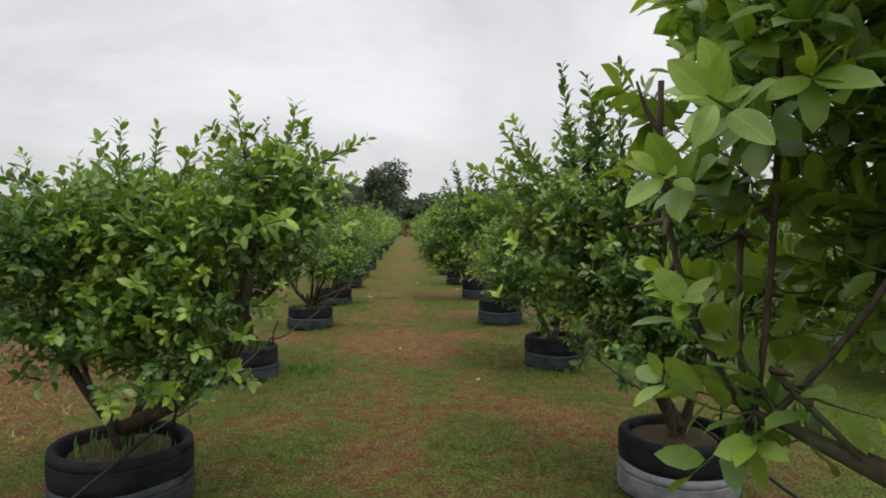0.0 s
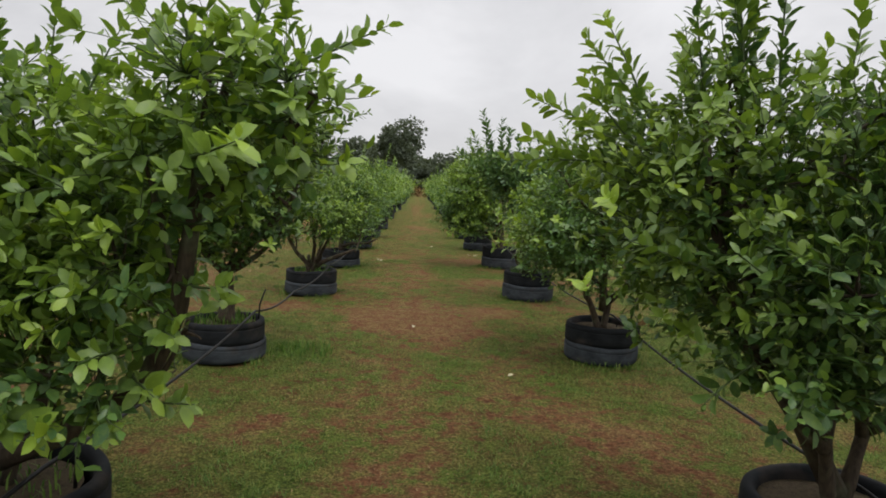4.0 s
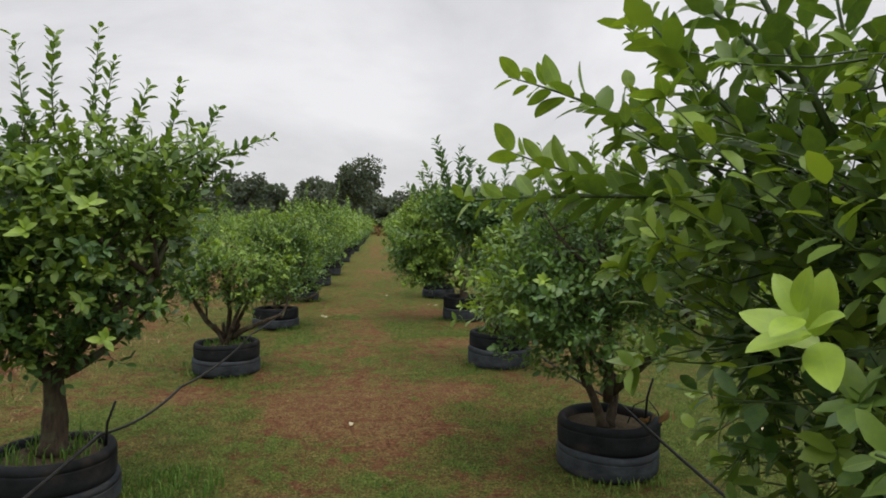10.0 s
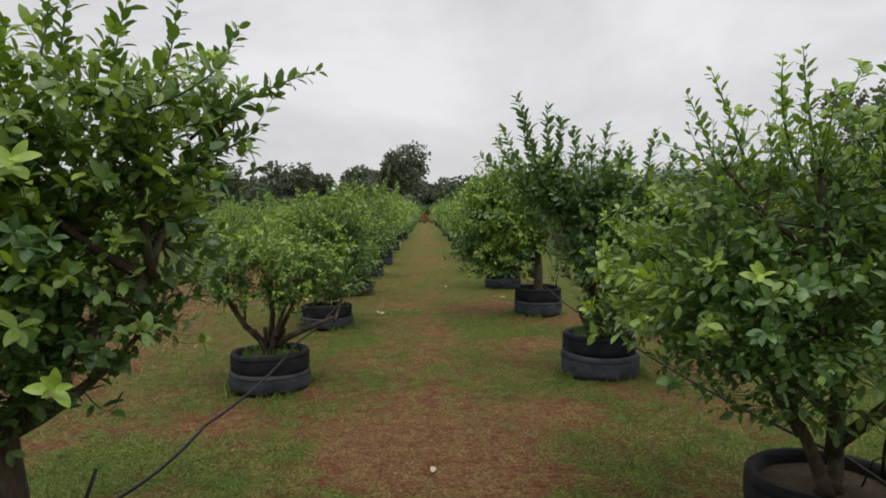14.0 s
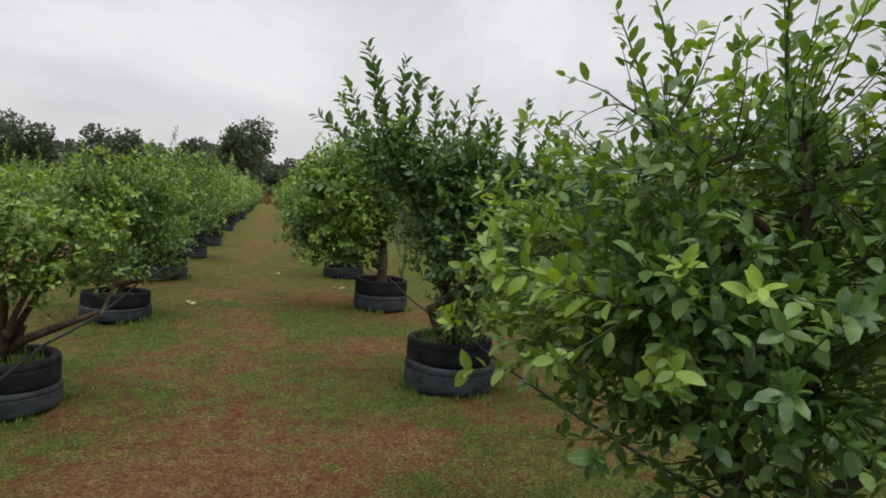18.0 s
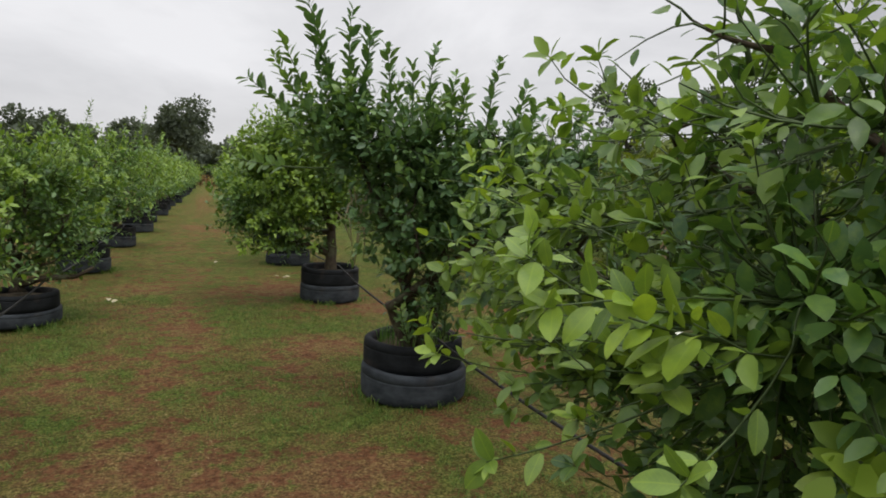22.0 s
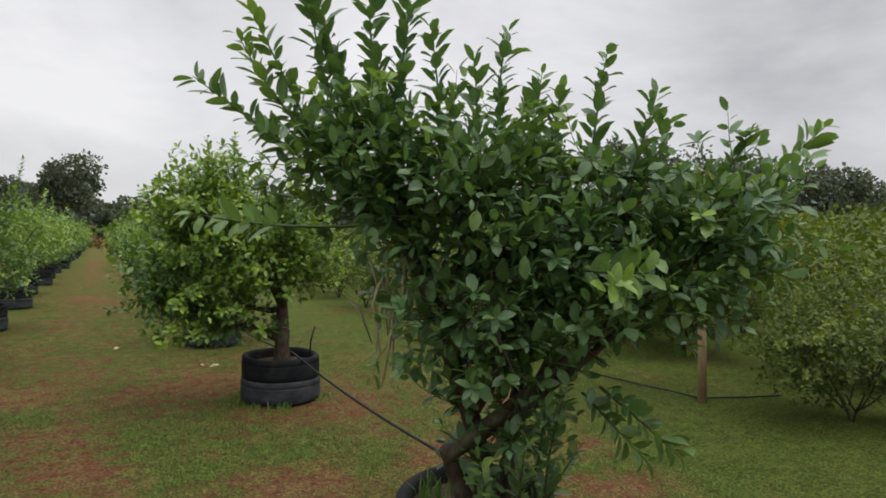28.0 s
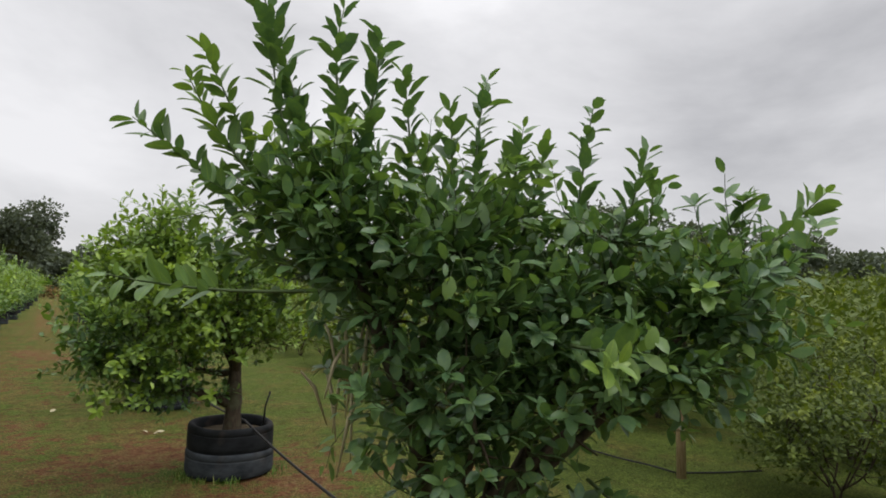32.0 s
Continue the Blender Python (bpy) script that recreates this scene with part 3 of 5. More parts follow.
def cover_at(x, y):
    """0 for bare red earth, 1 for thick grass."""
    big = noise.noise(Vector((x * 0.55, y * 0.40, 3.0)))
    mid = noise.noise(Vector((x * 1.7, y * 1.3, 8.0)))
    small = noise.noise(Vector((x * 5.5, y * 5.0, 1.0)))
    c = 0.53 + 0.34 * big + 0.34 * mid + 0.30 * small
    lane = math.exp(-((x - 0.35) / 0.55) ** 2)
    c -= 0.15 * lane
    c += 0.12 * math.exp(-((abs(x - 0.4) - 1.05) / 0.35) ** 2)
    if x > 2.6:
        c += 0.42 * min(1, (x - 2.6) / 1.4)
    if x < -2.3:
        c -= 0.40 * min(1, (-2.3 - x) / 0.7) * max(0.0, min(1, (x + 5.2) / 0.8))
    if x < -5.0:
        c += 0.4
    for (px, py, rx, ry, a) in BARE:
        d = ((x - px) / rx) ** 2 + ((y - py) / ry) ** 2
        if d < 4:
            c += a * math.exp(-d * 1.2)
    return c


def mound_at(x, y):
    """A low bank of raked earth and dry grass behind the near row."""
    b = math.exp(-((x + 3.7) / 0.85) ** 2) * 0.26
    return b * (0.75 + 0.5 * noise.noise(Vector((x * 0.6, y * 0.5, 5.0))))


def height_at(x, y):
    return 0.025 * noise.noise(Vector((x * 0.9, y * 0.9, 0.3))) + 0.012 * noise.noise(Vector((x * 4, y * 4, 2.3))) + mound_at(x, y) - 0.012


def spaced(lo, hi, step, reach):
    near = list(np.arange(lo, hi + 1e-6, step))
    out, s, p = [], step, hi
    while p < reach:
        s *= 1.35
        p += s
        out.append(p)
    back, s, p = [], step, lo
    while p > -reach:
        s *= 1.35
        p -= s
        back.append(p)
    return back[::-1] + near + out


GX, GY = spaced(-6.5, 8.5, 0.11, 900), spaced(-3.0, 24.0, 0.14, 900)
gv, gc = [], []
for yy in GY:
    for xx in GX:
        far = max(abs(xx) - 9, abs(yy - 10) - 16, 0)
        gv.append((xx, yy, height_at(xx, yy) * max(0, 1 - far / 20) if far < 20 else 0.0))
        gc.append(cover_at(xx, yy))
nx = len(GX)
gf = [(j * nx + i, j * nx + i + 1, (j + 1) * nx + i + 1, (j + 1) * nx + i) for j in range(len(GY) - 1) for i in range(nx - 1)]
ground = new("ground", mesh_from("ground", gv, gf, M_ground, True, {"cover": gc}))
tagged(ground, "reddish sandy earth with patchy mown grass between the rows", "ground", kind="structure")


def blades(name, count, box, mat, label, tall, width, test, lie=0.3, seed=5, kind="stuff", category="grass", heightf=height_at):
    """Many short blades in one mesh; each is a bent strip."""
    rng = np.random.default_rng(seed)
    v, f = [], []
    for i in range(count):
        x, y = rng.uniform(box[0], box[1]), rng.uniform(box[2], box[3])
        if rng.random() > test(x, y):
            continue
        h = heightf(x, y) - 0.004
        a = rng.uniform(0, 6.283)
        t = tall * rng.uniform(0.5, 1.4)
        d = rng.uniform(0.2, 1.0) * lie * t
        dx, dy = math.cos(a) * d, math.sin(a) * d
        w = width * rng.uniform(0.7, 1.3)
        wx, wy = -math.sin(a) * w, math.cos(a) * w
        z = t * (1 - 0.5 * min(1, lie) * (d / (lie * t)))
        o = len(v)
        v += [(x - wx, y - wy, h), (x + wx, y + wy, h), (x + dx * 0.45 + wx * 0.7, y + dy * 0.45 + wy * 0.7, h + z * 0.62),
              (x + dx * 0.45 - wx * 0.7, y + dy * 0.45 - wy * 0.7, h + z * 0.62), (x + dx, y + dy, h + z)]
        f += [(o, o + 1, o + 2, o + 3), (o + 3, o + 2, o + 4)]
    ob = new(name, mesh_from(name, v, f, mat))
    return tagged(ob, label, category, kind=kind)


# ---- planters ----
def tyre_ring(seed, r=0.325, h=0.19, grooves=True, knobs=0):
    """A tyre with its walls cut away: a thick barrel with a rolled lip and tread grooves."""
    rng = np.random.default_rng(seed)
    prof = [(r - 0.05, 0.0), (r - 0.010, 0.002), (r - 0.001, 0.012)]
    for q in (0.28, 0.50, 0.72):
        z0 = h * q
        prof += [(r + 0.003, z0 - 0.010)]
        if grooves and q == 0.72:
            prof += [(r + 0.003, z0 - 0.003), (r + 0.0005, z0 - 0.001), (r + 0.0005, z0 + 0.001), (r + 0.003, z0 + 0.003)]
    prof += [(r + 0.001, h - 0.022), (r - 0.004, h - 0.008), (r - 0.016, h), (r - 0.042, h - 0.004), (r - 0.056, h - 0.026), (r - 0.062, h - 0.11)]
    n = 44
    sq, ph = rng.uniform(0.0, 0.022), rng.uniform(0, 6)
    v, f = [], []
    for s in range(n):
        a = 2 * math.pi * s / n
        k = 1 + sq * math.cos(2 * a + ph) + 0.006 * math.sin(5 * a + ph)
        dz = 0.008 * math.sin(a + ph) + 0.004 * math.sin(3 * a)
        for (pr, pz) in prof:
            v.append((pr * k * math.cos(a), pr * k * math.sin(a), pz + (dz * pz / h)))
    m = len(prof)
    for s in range(n):
        t = (s + 1) % n
        for i in range(m - 1):
            f.append((s * m + i, t * m + i, t * m + i + 1, s * m + i + 1))
    if knobs:
        for s in range(knobs):
            for row in range(4):
                a = 2 * math.pi * (s + 0.5 * (row % 2)) / knobs
                z0 = 0.035 + row * (h - 0.07) / 4
                da, dz = 2.0 / knobs, (h - 0.07) / 4 * 0.8
                o = len(v)
                for rr in (r - 0.004, r + 0.012):
                    for (aa, zz) in ((a - da, z0), (a + da, z0), (a + da, z0 + dz), (a - da, z0 + dz)):
                        v.append((rr * math.cos(aa), rr * math.sin(aa), zz))
                f += [(o + 4, o + 5, o + 6, o + 7), (o, o + 1, o + 5, o + 4), (o + 1, o + 2, o + 6, o + 5), (o + 2, o + 3, o + 7, o + 6), (o + 3, o, o + 4, o + 7)]
    return v, f


def soil_disc(seed, r=0.27, z=0.0):
    v, f = [(0, 0, z + 0.03)], []
    n = 28
    for k, q in enumerate((0.25, 0.5, 0.75, 1.0)):
        for s in range(n):
            a = 2 * math.pi * s / n
            w = noise.noise(Vector((q * 3 * math.cos(a) + seed, q * 3 * math.sin(a), 1)))
            v.append((r * q * math.cos(a), r * q * math.sin(a), z + 0.03 * (1 - q) + 0.02 * w * (1 - 0.6 * q)))
    for s in range(n):
        t = (s + 1) % n
        f.append((0, 1 + s, 1 + t))
        for k in range(3):
            f.append((1 + k * n + s, 1 + (k + 1) * n + s, 1 + (k + 1) * n + t, 1 + k * n + t))
    return v, f


RINGS = {}


def ring_mesh(seed, r, h, grooves, knobs, mat):
    key = (seed, r, h, grooves, knobs, mat.name)
    if key not in RINGS:
        v, f = tyre_ring(seed, r, h, grooves, knobs)
        RINGS[key] = mesh_from("tyre_ring", v, f, mat, True)
    return RINGS[key]


def planter(x, y, turn=0, lower=None, upper=None, shift=(0.0, 0.0), r=(0.335, 0.325), h=(0.19, 0.19), seed=1, knobs=0, label="black planter of two stacked car tyres on the ground", soil=0.30):
    lower, upper = lower or M_tyre_grey, upper or M_tyre_dark
    ob = thing("tyre_planter", (x, y, 0), label, "planter", "tyre planters", turn=turn)
    part("lower_tyre", ring_mesh(seed, r[0], h[0], True, knobs, lower), ob, "scuffed grey tyre")
    if h[1] > 0:
        part("upper_tyre", ring_mesh(seed + 1, r[1], h[1], True, 0, upper), ob, m=pose(shift[0], shift[1], h[0] - 0.012))
    key = ("soil", seed)
    if key not in RINGS:
        RINGS[key] = mesh_from("soil", *soil_disc(seed), M_soil, True)
    part("soil", RINGS[key], ob, "dark soil with moss", m=pose(shift[0], shift[1], soil))
    return ob


def weeds(x, y, z, count, tall, spread=0.24, seed=1, label="tuft of grass growing in the planter", broad=0.004):
    blades_at = np.random.default_rng(seed)
    v, f = [], []
    for i in range(count):
        a, q = blades_at.uniform(0, 6.283), spread * math.sqrt(blades_at.random())
        px, py = q * math.cos(a), q * math.sin(a)
        d = blades_at.uniform(0, 6.283)
        t = tall * blades_at.uniform(0.4, 1.2)
        ln = t * blades_at.uniform(0.2, 0.8)
        dx, dy = math.cos(d) * ln, math.sin(d) * ln
        wx, wy = -math.sin(d) * broad, math.cos(d) * broad
        o = len(v)
        v += [(px - wx, py - wy, -0.02), (px + wx, py + wy, -0.02), (px + dx * 0.3 + wx, py + dy * 0.3 + wy, t * 0.6), (px + dx * 0.3 - wx, py + dy * 0.3 - wy, t * 0.6), (px + dx, py + dy, t * 0.95)]
        f += [(o, o + 1, o + 2, o + 3), (o + 3, o + 2, o + 4)]
    ob = new("weeds", mesh_from("weeds", v, f, M_weed))
    ob.matrix_world = pose(x, y, z)
    return tagged(ob, label, "weeds", kind="stuff")


def rosette(root, at, axis, count=7, size=0.085, age=0.9, seed=1, spread=0.75):
    """A whorl of young leaves at the end of a shoot; each leaf is a piece of its own."""
    rng = np.random.default_rng(seed)
    crown = next(c for c in root.children if c.name.startswith("crown"))
    tv, tf = smooth_leaf()
    piece = "piece_of_" + M_leaf_single.name
    one = bpy.data.meshes.get(piece) or mesh_from(piece, tv, tf, M_leaf_single, True)
    ax = unit(np.array(axis, float))
    s = unit(np.cross(ax, np.array((0.2, 0.1, 0.97))))
    o = np.cross(ax, s)
    base = np.array(at) - np.array(root.matrix_world.translation)
    for k in range(count):
        a = 2.4 * k + rng.normal(0, 0.2)
        rad = s * math.cos(a) + o * math.sin(a)
        way = unit(rad * spread + ax * (0.25 + 0.5 * k / count) + rng.normal(0, 0.12, 3))
        x, y, z = leaf_frames(base, way, ax + np.array((0, 0, 0.35)) + rng.normal(0, 0.15, 3))
        q = size * rng.uniform(0.75, 1.15) * (1 - 0.35 * k / count)
        w = rng.uniform(0.95, 1.2)
        p = base - ax * 0.02 * (count - k) / 2
        ob = new("leaf", one)
        ob.parent = crown
        ob.matrix_local = Matrix(((x[0] * q, y[0] * q * w, z[0] * q, p[0]), (x[1] * q, y[1] * q * w, z[1] * q, p[1]), (x[2] * q, y[2] * q * w, z[2] * q, p[2]), (0, 0, 0, 1)))
        ob.color = (1, 1, 1, float(np.clip(age + rng.normal(0, 0.08), 0, 1)))


# ---- the two rows beside the lane ----
R_ROW = [(1.99, 3.63), (2.04, 6.88), (1.90, 9.90), (1.94, 13.24), (1.82, 16.35)]
L_ROW = [(-1.13, 3.62), (-1.18, 6.50), (-1.00, 9.62), (-0.96, 12.48), (-0.98, 15.75)]

planter(2.05, 0.45, 10, seed=3, h=(0.165, 0.175))
planter(*R_ROW[0], 20, lower=M_tyre_pale, seed=1, h=(0.17, 0.185), soil=0.29, label="planter of two stacked tyres, black above, bleached pale below")
planter(*R_ROW[1], 70, lower=M_tyre_grey, seed=3, h=(0.165, 0.175), r=(0.32, 0.315), soil=0.27, label="planter of two stacked tyres with a scuffed grey lower tyre")
planter(*R_ROW[2], 40, lower=M_tyre_grey, upper=M_tyre_dark, seed=5, r=(0.350, 0.318), shift=(0.012, 0.02), h=(0.195, 0.19), soil=0.31, label="planter of a black tyre set askew on a dusty grey one")
planter(*R_ROW[3], 15, seed=7, h=(0.195, 0.20), soil=0.31, label="planter of two stacked car tyres, black above grey")
planter(*R_ROW[4], 0, seed=9, knobs=46, upper=M_tyre_dark, label="planter with a knobbly tractor-like tread on its lower tyre")
planter(*L_ROW[0], 50, seed=11, h=(0.165, 0.185), r=(0.365, 0.36), soil=0.28, label="wide black planter of stacked car tyres")
planter(*L_ROW[1], 5, seed=13, h=(0.155, 0.165), r=(0.32, 0.312), soil=0.26, label="black tyre planter with grass growing in its soil")
planter(*L_ROW[2], 30, seed=15, h=(0.155, 0.165), soil=0.25, label="black tyre planter resting on a dusty grey tyre")
planter(*L_ROW[3], 80, seed=17, h=(0.14, 0.15), soil=0.22)
planter(*L_ROW[4], 60, seed=19)

# the tree nearest to the start, of which a limb reaches over the lane
tree_r0 = lime_tree((2.05, 0.45), [(0.0, 0.1, 1.50, 0.55, 0.52, 0.42), (-0.48, 0.62, 1.78, 0.34, 0.34, 0.30), (-1.02, 0.86, 1.70, 0.15, 0.20, 0.20), (-0.78, 0.92, 1.95, 0.25, 0.28, 0.24), (-0.62, 0.80, 1.48, 0.20, 0.24, 0.22), (-1.06, 0.68, 1.26, 0.13, 0.12, 0.09), (-0.95, 0.60, 1.92, 0.18, 0.20, 0.20), (-0.72, 0.62, 1.52, 0.20, 0.24, 0.22), (-0.85, 0.55, 1.66, 0.14, 0.16, 0.16)],
          [((-0.95, 0.62, 1.16), (-1.13, 0.78, 1.22), 0.5, 0.080), ((-1.0, 0.66, 1.18), (-1.11, 0.70, 1.36), 0.6, 0.080), ((-0.72, 0.92, 1.35), (-1.08, 1.04, 1.42), 0.9, 0.085), ((-0.7, 0.95, 1.4), (-0.98, 1.10, 1.34), 0.8, 0.080), ((-1.0, 0.8, 1.6), (-1.24, 0.62, 1.60), 0.6, 0.085), ((-1.0, 0.7, 1.65), (-1.26, 0.42, 1.68), 0.6, 0.085), ((-0.9, 0.9, 1.8), (-1.06, 1.0, 2.12), 0.7, 0.080), ((-0.8, 0.6, 1.7), (-1.18, 0.50, 1.88), 0.6, 0.085)],
          seed=21, twigs=820, gap=0.030, leaf=0.072, young=0.85, trunk_r=0.017, loose=60, arms=[[(0, 0, 0.55, 0.035), (-0.45, 0.32, 0.92, 0.030), (-0.86, 0.56, 1.12, 0.024), (-1.04, 0.68, 1.20, 0.006)]],
          label="tall lime tree with broad pale leaves reaching over the lane")
tree_r1 = lime_tree(R_ROW[0], [(0.10, 0.0, 1.55, 0.45, 0.46, 0.32), (-0.50, 0.15, 1.62, 0.33, 0.36, 0.38), (0.05, -0.05, 1.22, 0.48, 0.48, 0.32), (-0.40, 0.12, 1.22, 0.34, 0.40, 0.33), (0.0, -0.05, 0.92, 0.36, 0.36, 0.18), (-0.20, -0.30, 1.08, 0.28, 0.24, 0.28), (-0.50, 0.55, 1.30, 0.28, 0.30, 0.36), (-0.64, 0.52, 1.62, 0.26, 0.30, 0.26), (0.42, -0.15, 1.18, 0.24, 0.30, 0.24), (-0.30, 0.10, 0.88, 0.22, 0.26, 0.14), (-0.36, -0.18, 0.88, 0.20, 0.20, 0.13), (-0.42, 0.16, 2.00, 0.15, 0.17, 0.22), (0.0, 0.0, 1.76, 0.24, 0.22, 0.16)],
          [((-0.55, 0.15, 1.75), (-0.66, 0.18, 2.46), 0.05, 0.070), ((-0.45, 0.12, 1.8), (-0.52, 0.15, 2.40), 0.1, 0.070), ((-0.30, 0.1, 1.7), (-0.33, 0.08, 2.44), 0.1, 0.070), ((-0.7, 0.3, 1.7), (-0.92, 0.42, 2.20), 0.75, 0.070), ((-0.75, 0.35, 1.65), (-0.98, 0.46, 1.95), 0.8, 0.070), ((-0.15, 0.0, 1.7), (-0.10, -0.02, 2.25), 0.6, 0.070), ((0.10, 0.1, 1.7), (0.12, 0.1, 2.12), 0.6, 0.070), ((0.3, 0.05, 1.65), (0.38, 0.0, 2.10), 0.6, 0.070), ((-0.3, 0.35, 1.7), (-0.26, 0.42, 2.18), 0.55, 0.070), ((-0.15, 0.25, 1.7), (-0.05, 0.25, 2.10), 0.6, 0.070), ((0.25, 0.25, 1.6), (0.30, 0.35, 2.05), 0.5, 0.070), ((-0.45, 0.5, 1.7), (-0.50, 0.62, 2.22), 0.3, 0.072), ((-0.4, 0.65, 1.6), (-0.42, 0.80, 2.16), 0.45, 0.072),
           ((-0.6, -0.1, 1.2), (-0.90, -0.05, 1.30), 0.4, 0.072), ((-0.45, -0.25, 1.2), (-0.66, -0.36, 1.30), 0.3, 0.065), ((-0.35, -0.3, 0.95), (-0.50, -0.48, 0.82), 0.2, 0.065), ((-0.45, -0.15, 0.9), (-0.66, -0.22, 0.76), 0.2, 0.065),
           ((-0.75, 0.5, 1.6), (-1.24, 0.85, 1.60), 0.5, 0.075), ((-0.75, 0.55, 1.65), (-1.12, 0.92, 1.92), 0.7, 0.085), ((-0.7, 0.5, 1.55), (-1.12, 0.85, 1.72), 0.7, 0.085), ((-0.65, 0.6, 1.65), (-0.82, 0.9, 2.05), 0.55, 0.080), ((-0.7, 0.4, 1.8), (-0.95, 0.60, 2.15), 0.5, 0.080)],
          seed=22, mats=(M_leaf_old, M_leaf_single_old, M_bark, M_twig), twigs=1650, leaf=0.058, gap=0.030, young=0.34, trunk_r=0.042, stems=2, trunk_top=0.6, loose=110, arms=[[(0.0, 0.0, 0.36, 0.045), (-0.14, 0.03, 0.62, 0.038), (-0.34, 0.08, 0.90, 0.028), (-0.52, 0.14, 1.40, 0.020), (-0.58, 0.16, 1.85, 0.010)]], label="tall dark-leaved lime tree with two stems in a planter")
tree_r2 = lime_tree((2.00, 6.78), [(-0.34, 0.12, 1.42, 0.36, 0.36, 0.42), (0.05, 0.0, 1.45, 0.54, 0.54, 0.46), (-0.2, -0.05, 0.98, 0.52, 0.55, 0.32), (0.30, -0.32, 1.28, 0.40, 0.40, 0.36), (0.28, -0.32, 1.62, 0.24, 0.24, 0.26), (-0.5, -0.1, 1.15, 0.36, 0.4, 0.35), (-0.50, 0.66, 1.10, 0.30, 0.36, 0.30), (-0.20, 0.76, 1.0, 0.34, 0.36, 0.28), (-0.40, 0.50, 1.42, 0.22, 0.22, 0.22)],
          [((-0.3, 0.2, 1.7), (-0.40, 0.30, 2.08), 0.5), ((-0.4, 0.2, 1.6), (-0.52, 0.28, 1.98), 0.4), ((-0.1, 0.0, 1.7), (-0.12, 0.08, 2.12), 0.3), ((0.1, -0.1, 1.7), (0.14, -0.1, 2.1), 0.35), ((0.2, -0.2, 1.7), (0.42, -0.42, 2.05), 0.2, 0.07),
           ((0.0, -0.2, 1.7), (0.1, -0.3, 2.2), 0.15, 0.075), ((-0.4, -0.2, 1.02), (-0.66, -0.24, 1.04), 1.0, 0.070), ((-0.45, -0.1, 1.15), (-0.84, -0.06, 1.2), 0.95, 0.070), ((-0.5, 0.3, 1.3), (-0.78, 0.55, 1.42), 0.8),
           ((0.35, -0.4, 1.25), (0.76, -0.90, 1.16), 0.95, 0.070), ((0.3, -0.4, 1.1), (0.62, -0.72, 1.02), 0.8, 0.070), ((-0.3, -0.2, 1.6), (-0.42, -0.3, 2.0), 0.7), ((-0.55, 0.3, 1.1), (-0.8, 0.6, 1.02), 0.4)],
          seed=23, twigs=1400, leaf=0.052, gap=0.030, young=0.62, stems=2, trunk_r=0.042, trunk_top=0.58, loose=200, arms=[[(0.0, 0.0, 0.45, 0.034), (-0.02, -0.05, 0.7, 0.030), (-0.05, -0.08, 1.0, 0.025), (-0.10, -0.1, 1.28, 0.020), (-0.12, -0.05, 1.6, 0.010)], [(0.02, 0.0, 0.5, 0.03), (0.22, -0.12, 0.75, 0.024), (0.42, -0.3, 1.0, 0.018), (0.5, -0.4, 1.25, 0.010)]], label="wide bushy lime tree with bright young rosettes in a planter")
